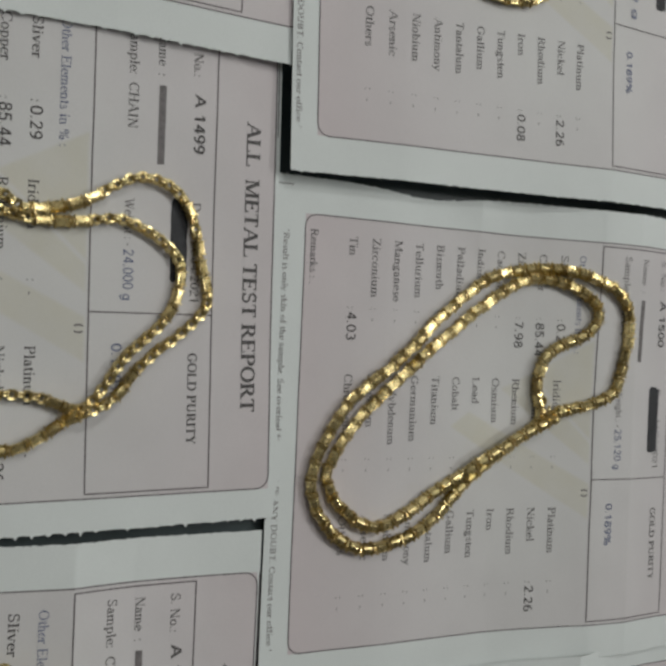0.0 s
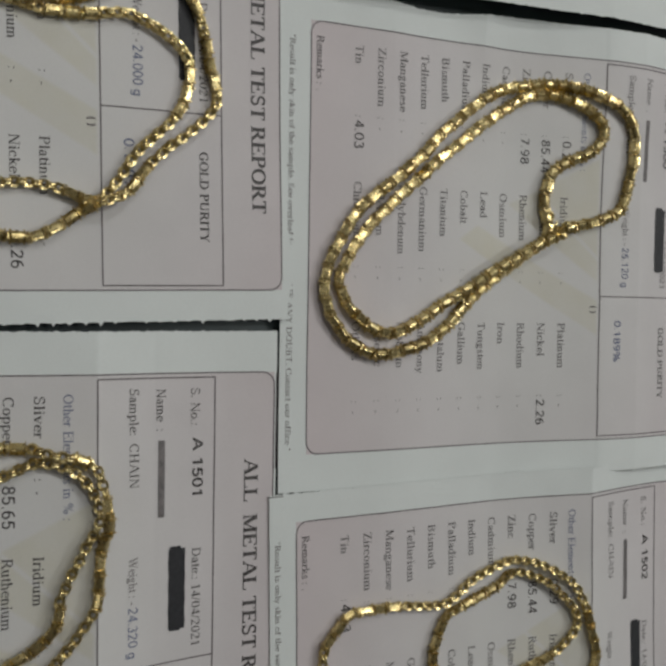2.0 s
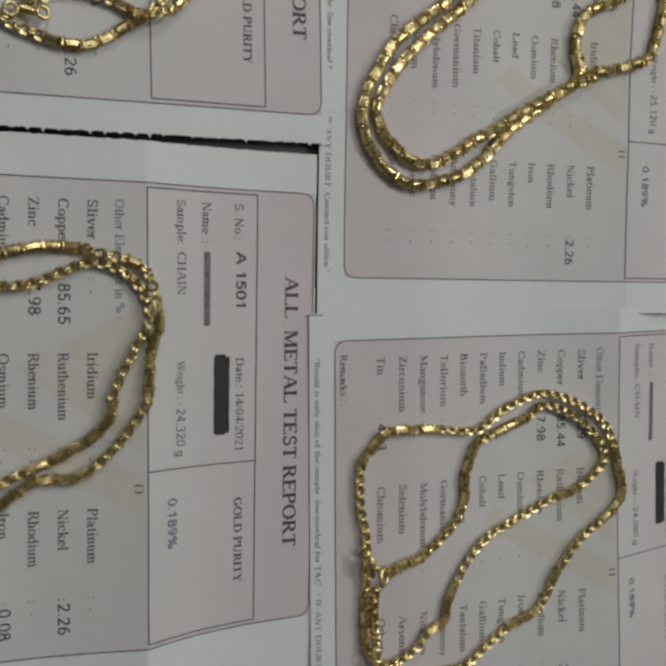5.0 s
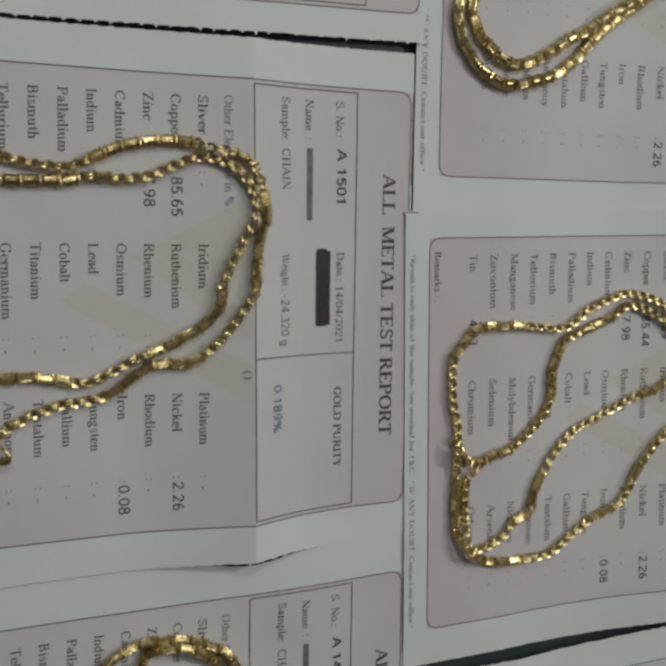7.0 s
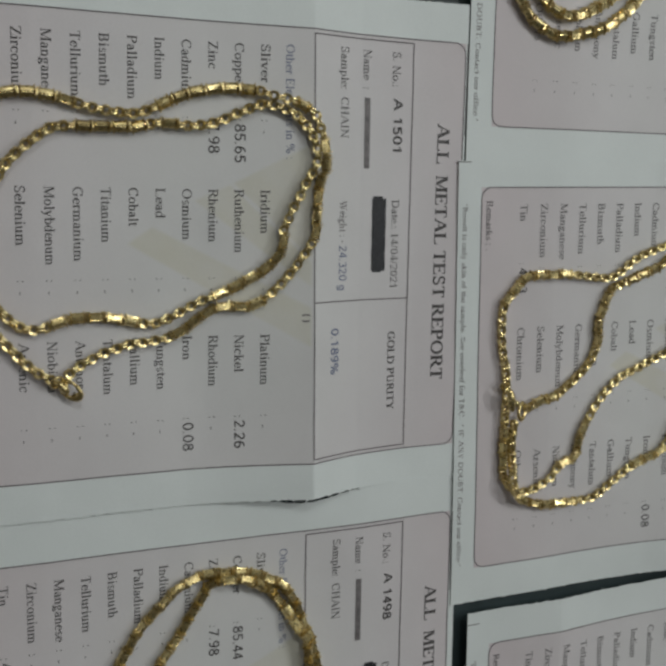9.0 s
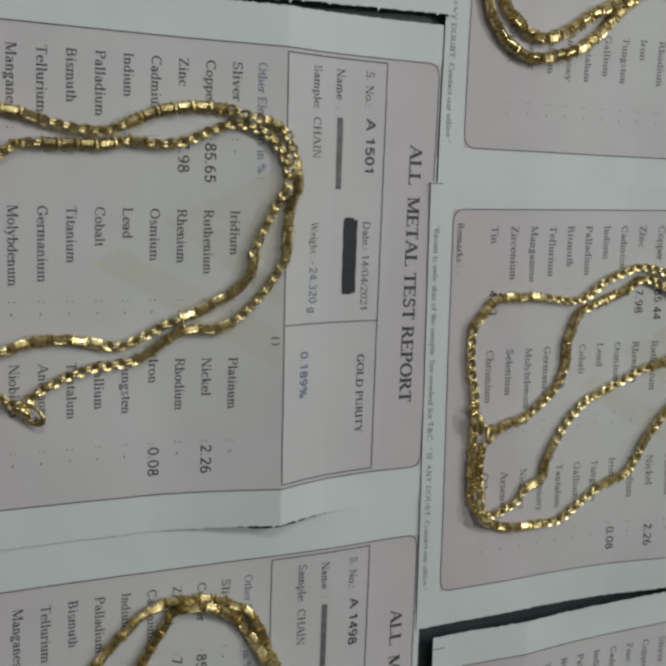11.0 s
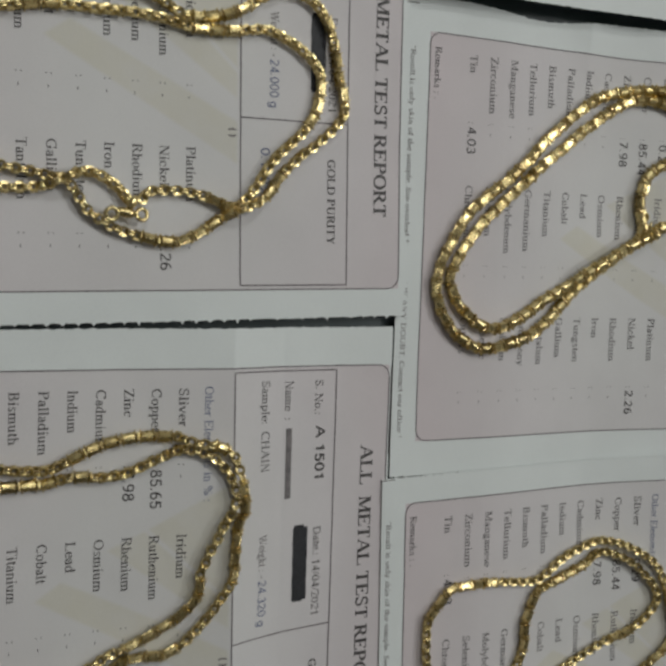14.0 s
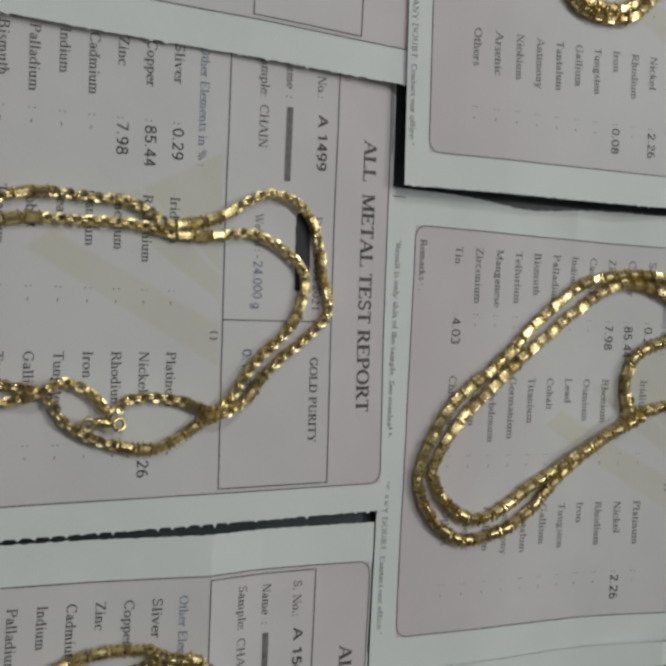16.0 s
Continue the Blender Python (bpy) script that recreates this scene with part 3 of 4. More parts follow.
def rounded_frame(u0, u1, v0, v1, r):
    points = []
    for cu, cv, start in ((u1 - r, v1 - r, 0), (u0 + r, v1 - r, 90), (u0 + r, v0 + r, 180), (u1 - r, v0 + r, 270)):
        for k in range(7):
            a = radians(start + 15 * k)
            points.append((cu + r * math.cos(a), cv + r * math.sin(a)))
    return points + points[:1]


def times_width(text, em):
    wide = 0.0
    for ch in text:
        wide += 0.28 if ch in "iltfj.:,;'()I " else 0.78 if ch in "mMW" else 0.69 if ch in "ADGHKNOQRUVwXY" else 0.60 if ch in "BCEFLPSTZ" else 0.46
    return wide * em


ROWS = (
    ("Sliver", "Iridium", "Platinum"), ("Copper", "Ruthenium", "Nickel"), ("Zinc", "Rhenium", "Rhodium"), ("Cadmium", "Osmium", "Iron"),
    ("Indium", "Lead", "Tungsten"), ("Palladium", "Cobalt", "Gallium"), ("Bismuth", "Titanium", "Tantalum"), ("Tellurium", "Germanium", "Antimony"),
    ("Manganese", "Molybdenum", "Niobium"), ("Zirconium", "Selenium", "Arsenic"), ("Tin", "Chromium", "Others"),
)


def print_form(key, sheet, serial, weight, values, marker):
    """The form's frame, box, headings and rows, and a stroke of black marker under the date."""
    # the right-hand forms take the ink paled by painted glare
    toner = GLARE_INK if key[0] == "r" else INK
    ruled(key, sheet, "frame_line", rounded_frame(-1.2, 123.2, -104.5, 51.1, 3.6), 0.34)
    ruled(key, sheet, "box_line", ((0, 0), (0, 33.4), (122, 33.4), (122, 0), (0, 0)), 0.36)
    ruled(key, sheet, "box_line", ((75.9, 0), (75.9, 33.4)), 0.34)
    ruled(key, sheet, "corner_tick", ((-9.0, -113.5), (-9.0, -108.5)), 0.28, GREY_INK)
    ruled(key, sheet, "corner_tick", ((-1.0, 53.0 - 1.2), (26.0, 53.0 - 1.2)), 0.3, LINE_INK)
    written(key, sheet, "heading", "ALL  METAL TEST REPORT", 22.9, 44.4, 4.1, INK, 79.0, 0.055)
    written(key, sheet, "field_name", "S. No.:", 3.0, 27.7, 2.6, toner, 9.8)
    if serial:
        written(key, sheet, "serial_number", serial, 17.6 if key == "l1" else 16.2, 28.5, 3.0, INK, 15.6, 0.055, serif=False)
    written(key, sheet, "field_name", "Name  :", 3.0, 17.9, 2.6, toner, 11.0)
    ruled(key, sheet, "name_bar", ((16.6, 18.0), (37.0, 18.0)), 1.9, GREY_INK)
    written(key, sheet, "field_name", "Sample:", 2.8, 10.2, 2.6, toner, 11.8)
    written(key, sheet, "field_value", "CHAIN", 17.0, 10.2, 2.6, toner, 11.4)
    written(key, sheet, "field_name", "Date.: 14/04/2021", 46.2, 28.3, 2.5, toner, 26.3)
    written(key, sheet, "field_name", "Weight : -", 46.5, 10.0, 2.4, GREY_INK, 12.2)
    if weight:
        written(key, sheet, "field_value", weight, 59.6, 10.0, 2.7, BLUE_INK, 13.0, 0.022, serif=False)
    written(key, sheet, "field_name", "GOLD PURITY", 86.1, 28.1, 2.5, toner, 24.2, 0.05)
    written(key, sheet, "field_value", "0.189%", 83.8, 7.4, 2.7, BLUE_INK, 13.7, 0.045, serif=False)
    written(key, sheet, "bracket", "()", 79.0, -2.2, 2.4, GREY_INK, 2.4)
    written(key, sheet, "field_name", "Other Elements in % :", 3.6, -7.2, 2.4, BLUE_INK, 31.4)
    for n, names in enumerate(ROWS):
        v = -14.2 - 7.36 * n if key[0] == "l" else -13.7 - 7.52 * n
        for text, u, value_u in zip(names, (4.1, 43.9, 84.8), (24.5, 68.4, 108.2)):
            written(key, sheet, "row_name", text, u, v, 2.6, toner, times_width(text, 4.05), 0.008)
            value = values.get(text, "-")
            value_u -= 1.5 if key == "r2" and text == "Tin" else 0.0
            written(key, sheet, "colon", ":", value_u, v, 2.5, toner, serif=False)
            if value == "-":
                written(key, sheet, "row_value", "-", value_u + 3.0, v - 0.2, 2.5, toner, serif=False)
            else:
                written(key, sheet, "row_value", value, value_u + 1.4, v + 0.2, 3.0, INK, 2.35 * len(value.replace(".", "")) + 1.1, 0.026, False)
    written(key, sheet, "field_name", "Remarks : .", 3.0, -101.6, 2.3, INK, 15.5)
    written(key, sheet, "footnote", "*Result is only skin of the sample. See overleaf for T&C.  * IF ANY DOUBT. Contact our office *", 3.8, -110.3, 1.75, GREY_INK, 118.0)
    mu, mv, length, high = marker
    ruled(key, sheet, "marker_stroke", [(mu + length * k / 12, mv + 0.08 * math.sin(k * 1.9)) for k in range(13)], high, MARKER, 0.14)
    ruled(key, sheet, "marker_stroke", [(mu - 0.7 + (length + 1.2) * k / 12, mv - 0.5 + 0.08 * math.sin(k * 1.3 + 1)) for k in range(13)], high - 1.6, MARKER, 0.15)


FORMS = (
    ("l1", "A 1499", "24.000 g", {"Sliver": "0.29", "Copper": "85.44", "Zinc": "7.98", "Nickel": "2.26", "Tin": "4.03"}, (46.2, 23.6, 20.8, 4.6)),
    ("l2", "A 1501", "24.320 g", {"Copper": "85.65", "Zinc": "7.98", "Nickel": "2.26", "Iron": "0.08", "Tin": "4.03"}, (45.8, 22.6, 21.4, 4.8)),
    ("l3", "A 1498", "", {"Copper": "85.44", "Zinc": "7.98", "Nickel": "2.26", "Tin": "4.03"}, (45.8, 22.6, 21.0, 4.8)),
    ("l0", "", "", {}, (45.8, 22.6, 21.0, 4.8)),
    ("r1", "A 1500", "25.120 g", {"Sliver": "0.29", "Copper": "85.44", "Zinc": "7.98", "Nickel": "2.26", "Tin": "4.03"}, (46.0, 26.2, 20.8, 4.6)),
    ("r2", "A 1502", "24.080 g", {"Sliver": "0.29", "Copper": "85.44", "Zinc": "7.98", "Nickel": "2.26", "Iron": "0.08", "Tin": "4.03"}, (45.8, 23.6, 21.0, 4.8)),
    ("r3", "", "", {"Copper": "85.44", "Zinc": "7.98", "Nickel": "2.26"}, (45.8, 22.6, 21.0, 4.8)),
    ("r0", "", "50 g", {"Nickel": "2.26", "Iron": "0.08"}, (45.8, 22.6, 21.0, 4.8)),
)
for key, serial, weight, values, marker in FORMS:
    form = paper_sheet(key, SHEETS[key]["label"])
    print_form(key, form, serial, weight, values, marker)


# the gold chains
CHAIN_PATHS = {
    "r1": (
        [(96.8, 56.1), (103, 57.8), (111.6, 60), (118.5, 63.6), (120.7, 67.9), (122.7, 75.4), (123.7, 83.9), (122.5, 91.4), (117.8, 96.5), (111.8, 99.2), (101.7, 101.8), (90, 102.1), (79.6, 100.5), (71.7, 98.2), (64.7, 93.6), (56.9, 87.5), (50.6, 82.1), (45.9, 77.3), (40.9, 72.6), (34.7, 67.6), (29, 63.4), (23.7, 58.7), (20.4, 54.1), (16.4, 47.7), (13.7, 41.4), (12.7, 35.6), (14.5, 28.5), (18.9, 22.4), (24.1, 18.3), (31.2, 16.3), (39, 17.5), (46.9, 19.8), (54.1, 24), (59.5, 29.5), (66.2, 35.6), (73.9, 41.2), (82.7, 47), (90.9, 52.8)],
        [(92.3, 57), (90.8, 62.7), (91.3, 70), (94.5, 75.6), (101, 79.2), (107.9, 82.7), (111.1, 87.7), (109.8, 91.8), (105.1, 95.3), (98.8, 97.8), (89.2, 99), (80.2, 96.2), (70.3, 90), (61.4, 83.2), (54, 77.7), (46.8, 71.8), (39.7, 65.7), (33.4, 60.2), (27.5, 54.5), (22.6, 48.3), (19.5, 43.2), (17.5, 37.9), (19.7, 31.7), (24, 27.1), (30, 23.4), (37.3, 23), (45.4, 26.6), (52.6, 31.3), (60.7, 35.4), (68.2, 40.4), (77, 45.3), (86.8, 51), (95.1, 54.7)],
    ),
    "l1": (
        [(-81.3, 55), (-79, 58), (-75.7, 59.1), (-68.9, 59.2), (-63, 58.2), (-58.1, 56.5), (-53.9, 56.2), (-49.8, 59.5), (-46.3, 64.8), (-42.8, 69.9), (-38, 74.4), (-33.1, 79.3), (-30.1, 85.4), (-29.3, 92.4), (-30.8, 96.1), (-35.6, 100.3), (-41, 102.8), (-47.4, 104.3), (-54.6, 103.1), (-61.8, 102.4), (-68.8, 102.4), (-76.9, 103.7), (-83.6, 103.9), (-91.1, 103.7), (-98.5, 103.5), (-105.7, 103.2), (-111.7, 101.8), (-120.4, 99), (-129.5, 90.1), (-133.6, 77.8), (-128.5, 68), (-118.8, 63.2), (-109.9, 61.8)],
        [(-103.8, 60.9), (-99.6, 59.6), (-97.4, 57), (-95.1, 53.5), (-90.7, 50.3), (-85.2, 47.9), (-78.5, 46.4), (-71.7, 45.8), (-66, 47.4), (-59.1, 51.9), (-53, 55.4), (-48.4, 57.2), (-44.2, 60.4), (-40.1, 66.1), (-34.6, 71.4), (-30.2, 74.7), (-24.5, 79.7), (-21.9, 83.2), (-21.6, 87.1), (-23.9, 95.4), (-26.1, 104.9), (-29.9, 111.7), (-35.3, 114.9), (-41.8, 115.4), (-49.1, 112.1), (-55, 108.1), (-62, 105.8), (-70.7, 104.5), (-74.8, 107.4), (-80.6, 109.5), (-89.4, 109.7), (-96.7, 110), (-103.5, 109.8), (-109, 108.7), (-117.8, 105.3), (-127.9, 96.3), (-135.6, 81.7), (-130.2, 63.9), (-119.6, 58), (-109.7, 57.6)],
        [(-104.7, 58.7), (-99.1, 61.3), (-95.5, 62.6), (-91.3, 61.9), (-86.8, 59), (-83.9, 55.7)],
    ),
    "l2": (
        [(-122.7, -86.6), (-126.5, -85), (-131.8, -81.6), (-136, -77.4), (-140.1, -72.8), (-147.1, -63.7), (-149.7, -51.8), (-145.3, -39), (-139, -30.9), (-136.8, -27.2), (-132.6, -23.3), (-127.2, -19.1), (-122.9, -17.9), (-115.4, -17.8), (-107.6, -17.5), (-104.3, -17.6), (-97.4, -16.2), (-90.5, -16.6), (-83.4, -15.9), (-76.1, -12.8), (-68.8, -10.1), (-61.8, -11.3), (-56.5, -15.7), (-53.9, -20.7), (-53.6, -26), (-56.3, -30.8), (-59.2, -36.5), (-62.8, -44.2), (-63.2, -48.7), (-65.1, -52.9), (-71, -57.5), (-76, -60.2), (-82.1, -63.1)],
        [(-87, -64.7), (-93.1, -68.1), (-99, -70.3), (-104.8, -69.7), (-112.8, -68.3), (-120.7, -68.4), (-126.2, -69.6), (-129.4, -70.9), (-134.8, -70.2), (-138.4, -67.3), (-143, -62.8), (-152.7, -51.8), (-156, -32.9), (-148.6, -16.1), (-138.4, -10.9), (-132.2, -9.9), (-124.9, -10.7), (-117.5, -12.5), (-109.8, -13.8), (-103.1, -13.8), (-96.3, -10.9), (-89.3, -8), (-81, -6.4), (-71.3, -6.3), (-65.2, -8), (-59, -9.4), (-54.4, -11.9), (-52.5, -17.7), (-51.7, -26), (-53, -34.3), (-53.5, -40.9), (-54.3, -46.9), (-57.5, -52), (-62, -58), (-67.1, -63), (-72.2, -65.9)],
        [(-80.9, -66.2), (-85.8, -68.6), (-91.9, -72.9), (-97.9, -75), (-106.1, -75.9), (-113, -77.9), (-118.6, -80.5), (-123.1, -83.5)],
    ),
    "r2": (
        [(22.4, -103.8), (27.8, -100.8), (34.1, -99.3), (40.4, -95.2), (46.8, -89.7), (50.6, -82.9), (51, -74.5), (53, -68.9), (55.6, -64.1), (61.4, -61.9), (67.3, -59.5), (74.2, -57.3), (79.9, -53.4), (88.3, -55), (96.2, -59.9), (102.4, -66.6), (103.6, -72.1), (98.8, -78), (92.4, -82.2), (82.3, -85.4), (70.5, -90.7), (62.1, -94), (55.5, -98.9), (50.7, -104.5), (46, -112.4), (43.1, -120.7), (37.5, -123.1), (33.7, -127.4), (27.4, -130.4), (21.1, -130.7), (16.3, -125.9), (15.4, -117.5), (15.4, -109.3)],
        [(15.7, -101.1), (15.7, -95), (15, -88.8), (13.5, -82), (13, -75.3), (13.5, -68.9), (17.2, -64.1), (20.8, -60.2), (26.2, -59.1), (35.7, -59), (45.4, -59.7), (53.7, -60.5), (59, -58.3), (63.6, -54.8), (72.1, -51.2), (80.5, -49.2), (88.9, -50.9), (97.6, -55), (103.1, -59.5), (106.2, -65.5), (108.4, -72.3), (110.6, -81.2), (109.2, -87.2), (102.9, -93), (96.3, -97.5), (91.4, -103.1), (86.4, -110), (81.6, -118.2), (76.7, -122.5), (68.3, -125.5), (60.1, -130.5), (52, -135.4), (42.1, -136.3), (32.4, -136.2), (25.9, -134.4), (20.4, -132), (17.8, -126.1), (18.7, -119.3), (18.4, -112.4), (17.9, -105.4)],
    ),
    "l3": (
        [(-104.5, -176.7), (-108.3, -185.1), (-114.2, -177.5), (-111.1, -170.3), (-104.9, -159.8), (-97.7, -152.1), (-92.8, -147.9), (-87.4, -145.3), (-81.9, -144.7), (-74, -145.4), (-67, -147.7), (-61.1, -151.2), (-56.8, -157.5), (-53.5, -166.4), (-51.9, -169.6), (-47.6, -190), (-53.1, -205.8), (-64.2, -216.1), (-80.5, -213.8), (-90.9, -200.6), (-102.1, -179.7)],
        [(-92.2, -161.6), (-88.4, -155.4), (-83.5, -148.2), (-78.5, -146.3), (-72.8, -147.1), (-65.8, -151.4), (-60.3, -158.2), (-55.9, -166), (-54, -169.2), (-51.2, -190.7), (-56, -202.4), (-67, -211.3), (-80.5, -209.7), (-89.6, -196.8), (-98.4, -183.1)],
    ),
    "r0": (
        [(80.6, 207.1), (69.8, 208.9), (56.4, 200.6), (51.9, 191.7), (54.8, 185.7), (61, 182.9), (71.5, 182.4), (80.3, 185.3), (86.3, 191.7), (99.6, 202.7), (114.4, 215.8), (121.4, 230.4), (109, 236), (90.4, 225.9)],
        [(80, 216.6), (70, 204.9), (58.4, 195.7), (58, 189), (63.4, 186), (71.3, 185.8), (78.3, 188.5), (83.3, 194.6), (95.6, 206.1), (106.4, 216.9), (109.6, 227.6), (97.9, 227.7), (84, 212)],
    ),
}


# the stretches along a chain that are bars, in millimetres from its start; the rest are rings
BARS = {
    "l2": ((95.3, 115.5), (117.0, 121.4), (193.8, 221.0), (245.6, 270.4), (352.9, 372.0), (394.1, 421.9), (432.9, 439.4), (447.8, 475.0), (497.5, 527.1)),
    "l1": ((20.8, 28.4), (61.2, 77.6), (104.0, 120.6), (153.0, 163.2), (263.4, 293.0), (302.0, 311.0), (341.4, 354.9), (360.5, 366.3), (391.2, 411.6), (442.8, 453.9)),
    "r2": ((5.3, 12.7), (35.7, 55.0), (62.5, 75.5), (129.2, 137.6), (185.3, 204.5), (233.4, 246.7), (287.8, 315.5), (396.4, 425.7), (447.6, 453.4), (460.3, 473.7), (500.7, 519.6)),
}


def frames_mesh(name, rings, caps=True):
    """A tube through rings of points."""
    n = len(rings[0])
    verts = [p for ring in rings for p in ring]
    faces = []
    for r in range(len(rings) - 1):
        for k in range(n):
            a, b = r * n + k, r * n + (k + 1) % n
            faces.append((a, b, b + n, a + n))
    if caps:
        faces += [tuple(range(n))[::-1], tuple(range((len(rings) - 1) * n, len(rings) * n))]
    mesh = bpy.data.meshes.new(name)
    mesh.from_pydata(verts, [], faces)
    mesh.materials.append(GOLD)
    mesh.shade_smooth()
    mesh.set_sharp_from_angle(angle=radians(30))
    return mesh


def ribbed_profile(half, depth, square, count=40):
    """A rounded square whose four sides carry three fine ribs each."""
    points = []
    for k in range(count):
        a = 2 * math.pi * (k + 0.5) / count
        c, s = math.cos(a), math.sin(a)
        reach = half / (abs(c) ** square + abs(s) ** square) ** (1 / square)
        side = (k % (count // 4)) in (3, 6)
        points.append(((reach - (depth if side else 0.0)) * c, (reach - (depth if side else 0.0)) * s))
    return points


def long_link(length, half, square):
    """A ribbed bar with a square staple at each end and the small turned loop that ties it to the next."""
    body, staple = ribbed_profile(half, 0.15, square), ribbed_profile(half, 0.0, 11)
    loop = [((y - z) * 0.74, (y + z) * 0.74) for y, z in staple]
    ends = ((0.31, 0.93, body), (0.33, 0.86, body), (0.335, 1.08, staple), (0.345, 1.16, staple), (0.385, 1.16, staple), (0.395, 1.08, staple), (0.40, 0.50, staple), (0.445, 0.46, staple), (0.455, 0.72, loop), (0.475, 0.86, loop), (0.525, 0.86, loop), (0.545, 0.72, loop), (0.555, 0.46, staple), (0.60, 0.44, staple))
    rings = []
    for x, scale, outline in [(-x, s, o) for x, s, o in reversed(ends)] + [(-0.2, 0.95, body), (0.0, 0.96, body), (0.2, 0.95, body)] + list(ends):
        rings.append([(x * length * MM, y * scale * MM, z * scale * MM) for y, z in outline])
    return frames_mesh("link", rings)


def ring_link(wide, band, high):
    """A round link bent from a flat grooved band."""
    rings = []
    for k in range(20):
        a = 2 * math.pi * k / 20
        c, s = math.cos(a), math.sin(a)
        square = 1 / (abs(c) ** 3 + abs(s) ** 3) ** (1 / 3)
        loop = []
        for drop, z in ((0.10, -1.0), (0.0, -0.72), (0.0, -0.36), (0.16, 0.0), (0.0, 0.36), (0.0, 0.72), (0.10, 1.0), (band, 0.8), (band, -0.8)):
            r = wide / 2 - drop
            loop.append((r * c * square * 0.95 * MM, r * s * square * MM, z * high / 2 * MM))
        rings.append(loop)
    rings.append(rings[0])
    return frames_mesh("link", rings, caps=False)


LONG = long_link(4.7, 1.5, 6.0)
SLIM = long_link(4.85, 1.3, 4.5)
RING = ring_link(2.75, 0.72, 1.55)


def spline(points):
    """A smooth dense line through points, in steps of about a fifth of a millimetre."""
    out = []
    for n in range(len(points) - 1):
        p0, p1, p2, p3 = (np.array(points[min(max(n + d, 0), len(points) - 1)], float) for d in (-1, 0, 1, 2))
        count = max(2, int(np.linalg.norm(p2 - p1) / 0.2))
        for k in range(count):
            t = k / count
            out.append(0.5 * (2 * p1 + (p2 - p0) * t + (2 * p0 - 5 * p1 + 4 * p2 - p3) * t * t + (3 * p1 - p0 - 3 * p2 + p3) * t**3))
    return np.array(out)


def paper_under(key, x, y):
    s = SHEETS[key]
    c, d = math.cos(s["turn"]), math.sin(s["turn"])
    dx, dy = x - s["at"][0], y - s["at"][1]
    return sheet_z(key, d * dx - c * dy, c * dx + d * dy)


def torus(name, radius, wire, parent, place, tilt, stretch=1.0):
    bm = bmesh.new()
    loops = []
    for k in range(20):
        a = 2 * math.pi * k / 20
        loops.append([bm.verts.new(((radius + wire * math.cos(b)) * math.cos(a) * stretch * MM, (radius + wire * math.cos(b)) * math.sin(a) * MM, wire * math.sin(b) * MM)) for b in [2 * math.pi * m / 8 for m in range(8)]])
    for k in range(20):
        for m in range(8):
            bm.faces.new((loops[k][m], loops[(k + 1) % 20][m], loops[(k + 1) % 20][(m + 1) % 8], loops[k][(m + 1) % 8]))
    for face in bm.faces:
        face.smooth = True
    ob = part(name, bm, GOLD, parent)
    ob.matrix_local = Matrix.Translation([c * MM for c in place]) @ pose(0, 0, 0, *tilt)
    return ob


def blob(name, radii, parent, place, turn):
    bm = bmesh.new()
    bmesh.ops.create_uvsphere(bm, u_segments=16, v_segments=10, radius=1)
    bmesh.ops.scale(bm, vec=[r * MM for r in radii], verts=bm.verts)
    for face in bm.faces:
        face.smooth = True
    ob = part(name, bm, GOLD, parent)
    ob.matrix_local = Matrix.Translation([c * MM for c in place]) @ pose(0, 0, 0, 0, 0, turn)
    return ob


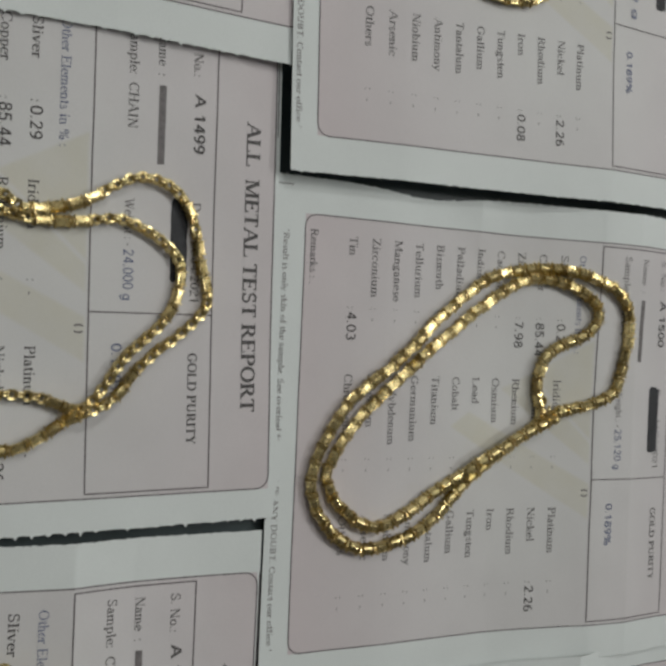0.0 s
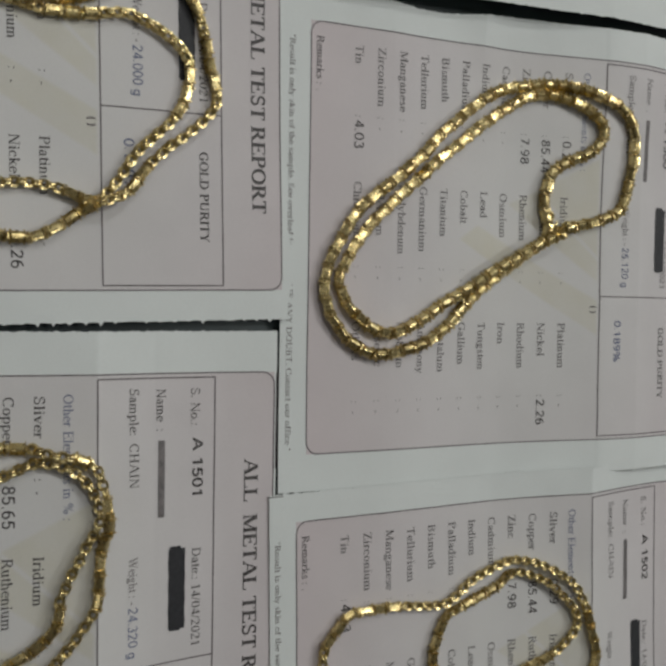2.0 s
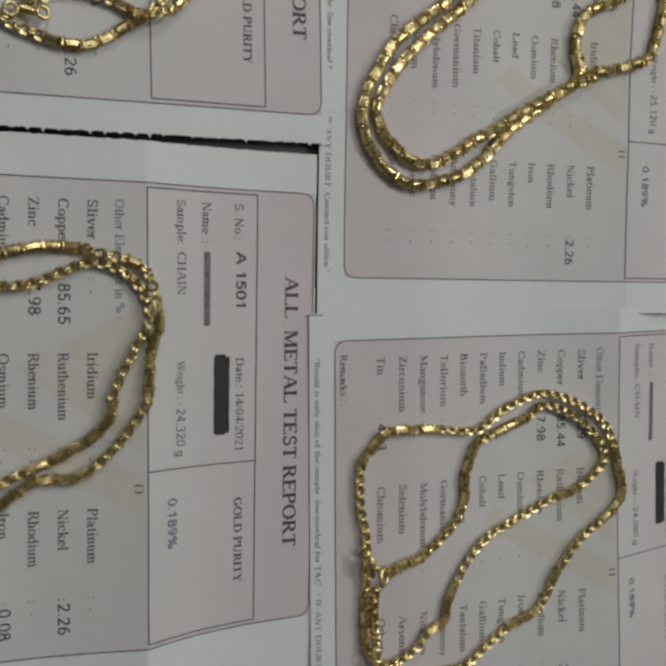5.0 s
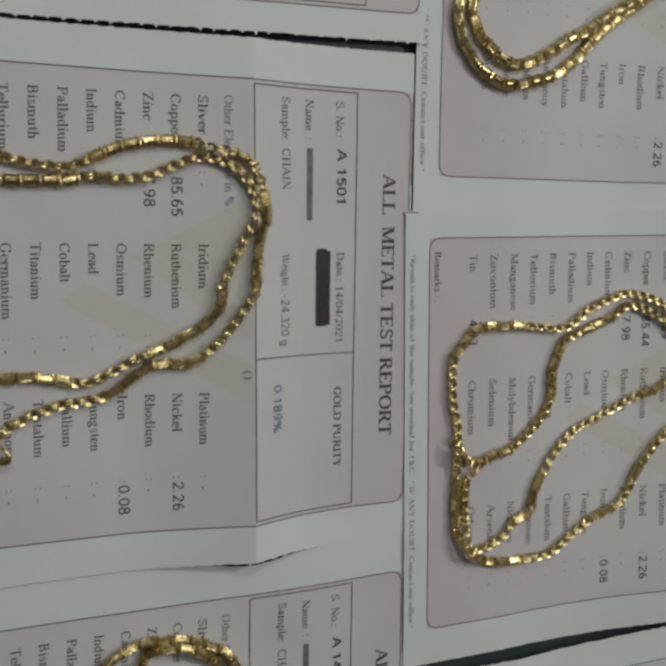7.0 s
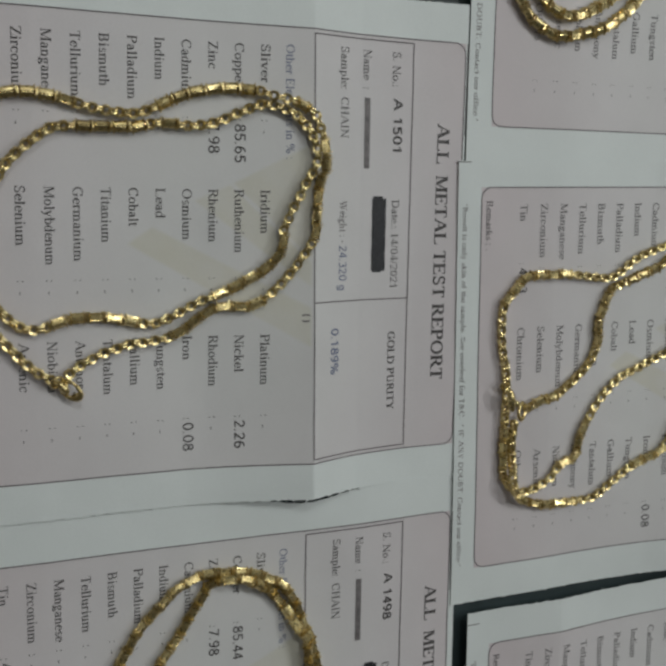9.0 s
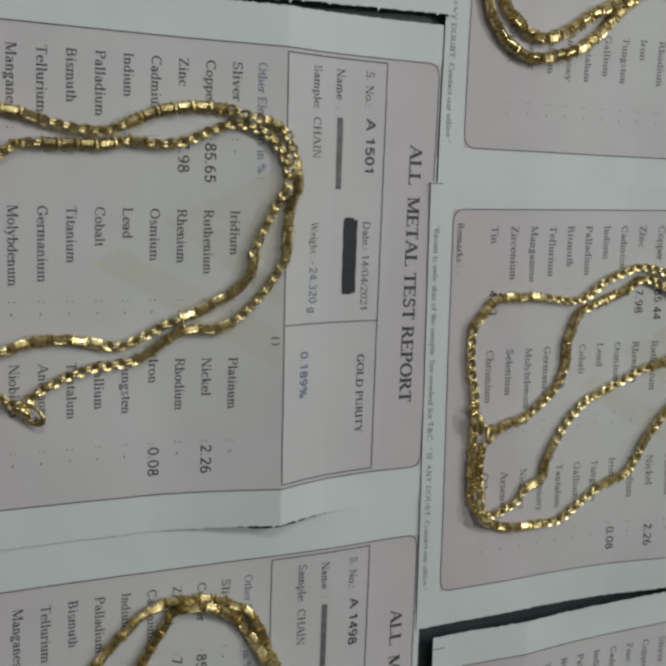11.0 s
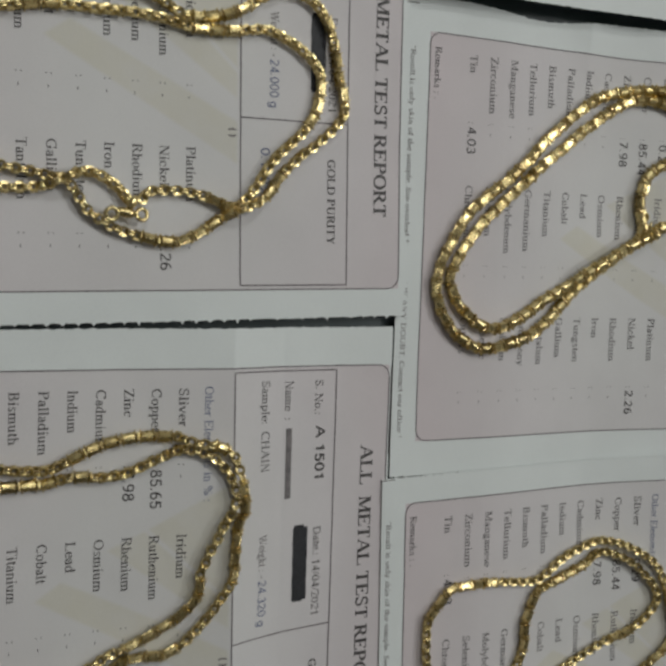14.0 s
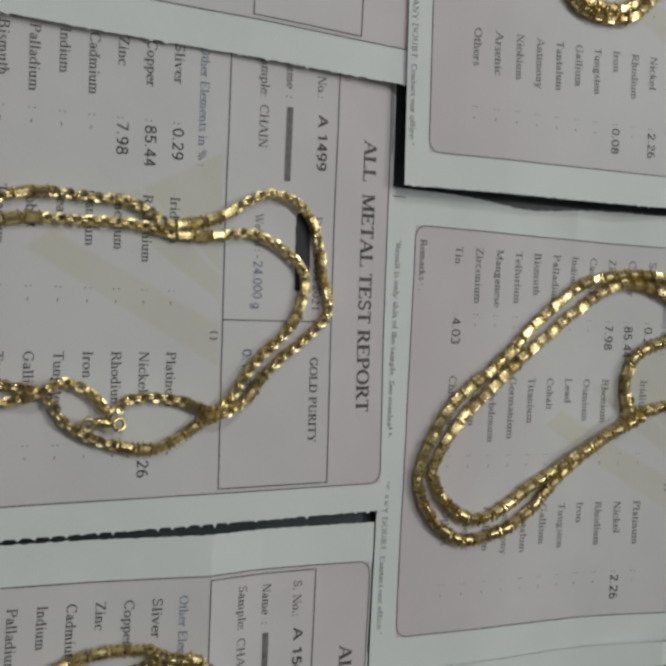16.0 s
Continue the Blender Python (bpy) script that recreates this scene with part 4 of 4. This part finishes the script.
def gold_chain(key, label, seed):
    """A chain of bars and rings laid along its path."""
    rng = random.Random(seed)
    path = spline([p for strand in CHAIN_PATHS[key] for p in strand])
    step = np.linalg.norm(np.diff(path, axis=0), axis=1)
    dist = np.concatenate(([0], np.cumsum(step)))
    ground = np.array([paper_under(key, x, y) for x, y in path[::5]])
    ground = np.interp(np.arange(len(path)), np.arange(len(path))[::5], ground)
    # strands that lie across earlier ones are lifted over them
    level = np.zeros(len(path))
    coarse = np.arange(0, len(path), 5)
    for a in coarse:
        before = coarse[(dist[coarse] < dist[a] - 9)]
        if len(before):
            near = np.linalg.norm(path[before] - path[a], axis=1)
            close = near < 3.0
            if close.any():
                level[a : a + 5] = min(3.0, 2.7 * (1 - (near[close].min() / 3.0) ** 2) ** 0.5 + 0.3 + 0.3 * level[before[close]].max())
    kernel = np.hanning(31)
    level = np.convolve(level, kernel / kernel.sum(), mode="same") * 1.05
    height = ground + 1.75 + level
    thing = new("gold_chain")
    thing.location = (path[0][0] * MM, path[0][1] * MM, ground[0] * MM)
    base = Vector((path[0][0], path[0][1], ground[0]))
    at, twist, total = 0.6, rng.uniform(0, 6), dist[-1]
    bars = BARS.get(key, ((0, total),))
    slim = key in BARS or key == "l3"
    turn = 0
    while at < total - 1.0:
        long = any(low - 1.5 <= at <= high - 2.5 for low, high in bars)
        pitch = (4.85 if slim else 4.7) if long else 1.8
        mid = min(at + pitch / 2, total)
        i0, i1 = np.searchsorted(dist, max(mid - pitch * 0.45, 0)), np.searchsorted(dist, min(mid + pitch * 0.45, total - 0.01))
        i1 = min(max(i1, i0 + 1), len(path) - 1)
        m = np.searchsorted(dist, mid)
        m = min(m, len(path) - 1)
        ahead = Vector((*(path[i1] - path[i0]), height[i1] - height[i0])).normalized()
        side = Vector((0, 0, 1)).cross(ahead).normalized()
        up = ahead.cross(side)
        twist += rng.uniform(-0.22, 0.22)
        roll = (0.5 * math.sin(twist) + rng.uniform(-0.42, 0.42) if long else 0.3 * math.sin(twist) + rng.uniform(-0.16, 0.16)) + (math.pi / 2 if (not long and turn % 2) else 0)
        c, s = math.cos(roll), math.sin(roll)
        y_axis, z_axis = side * c + up * s, up * c - side * s
        jig = rng.uniform(-0.12, 0.12)
        lean, dive = rng.uniform(-0.07, 0.07), rng.uniform(-0.06, 0.06)
        centre = (Vector((path[m][0], path[m][1], height[m])) + side * jig - base) * MM
        turned = Matrix((ahead, y_axis, z_axis)).transposed().to_4x4()
        ob = new("link", (SLIM if slim else LONG) if long else RING)
        ob.parent = thing
        ob.matrix_local = Matrix.Translation(centre) @ turned @ Euler((0, dive, lean)).to_matrix().to_4x4()
        at += pitch
        turn += 1
    return tagged(thing, label, "chain necklace", "gold chains"), base


def local(base, key, x, y, up):
    return (x - base.x, y - base.y, paper_under(key, x, y) + up - base.z)


chain, base = gold_chain("r1", "yellow gold ribbed box chain, doubled into an oval", 11)
torus("jump_ring", 1.5, 0.42, chain, local(base, "r1", 91.3, 60.2, 3.6), (12, 0, 20))
blob("clasp_bead", (1.7, 1.5, 1.4), chain, local(base, "r1", 96.8, 54.4, 3.0), 30)
blob("clasp_bead", (1.5, 1.3, 1.3), chain, local(base, "r1", 98.4, 58.0, 2.8), 10)
torus("jump_ring", 1.2, 0.35, chain, local(base, "r1", 93.7, 57.5, 3.6), (50, 20, 60))
chain, base = gold_chain("l1", "yellow gold chain of bars and rings, doubled", 12)
torus("jump_ring", 1.6, 0.55, chain, local(base, "l1", -88.6, 52.1, 3.2), (8, 5, 0))
torus("jump_ring", 1.5, 0.55, chain, local(base, "l1", -80.7, 52.3, 3.2), (-10, 12, 0))
blob("clasp_body", (3.0, 1.35, 1.25), chain, local(base, "l1", -84.8, 52.7, 2.6), -8)
blob("clasp_tongue", (2.2, 1.1, 1.0), chain, local(base, "l1", -83.3, 55.2, 3.4), 60)
chain, base = gold_chain("l2", "yellow gold chain of bars and rings, looped", 13)
torus("jump_ring", 1.7, 0.42, chain, local(base, "l2", -126.0, -84.9, 3.4), (40, 10, 30))
torus("clasp_hook", 2.1, 0.55, chain, local(base, "l2", -122.4, -87.4, 2.6), (25, -20, -40), 1.5)
blob("clasp_body", (2.4, 1.1, 1.1), chain, local(base, "l2", -124.4, -86.5, 2.8), -50)
torus("jump_ring", 1.3, 0.4, chain, local(base, "l2", -120.5, -89.0, 2.2), (60, 0, 10))
chain, base = gold_chain("r2", "yellow gold chain of bars and rings, crossed loops", 14)
blob("clasp_body", (1.4, 4.0, 1.2), chain, local(base, "r2", 15.4, -98.9, 5.4), 10)
torus("clasp_hook", 1.7, 0.6, chain, local(base, "r2", 21.3, -103.4, 2.6), (20, 12, 75), 1.5)
torus("jump_ring", 1.3, 0.45, chain, local(base, "r2", 14.6, -94.6, 2.2), (20, 10, 0))
blob("clasp_tongue", (1.6, 0.9, 0.9), chain, local(base, "r2", 18.6, -100.4, 3.4), -35)
gold_chain("l3", "yellow gold ribbed bar chain on a form", 15)
gold_chain("r0", "yellow gold ribbed bar chain, coiled", 16)
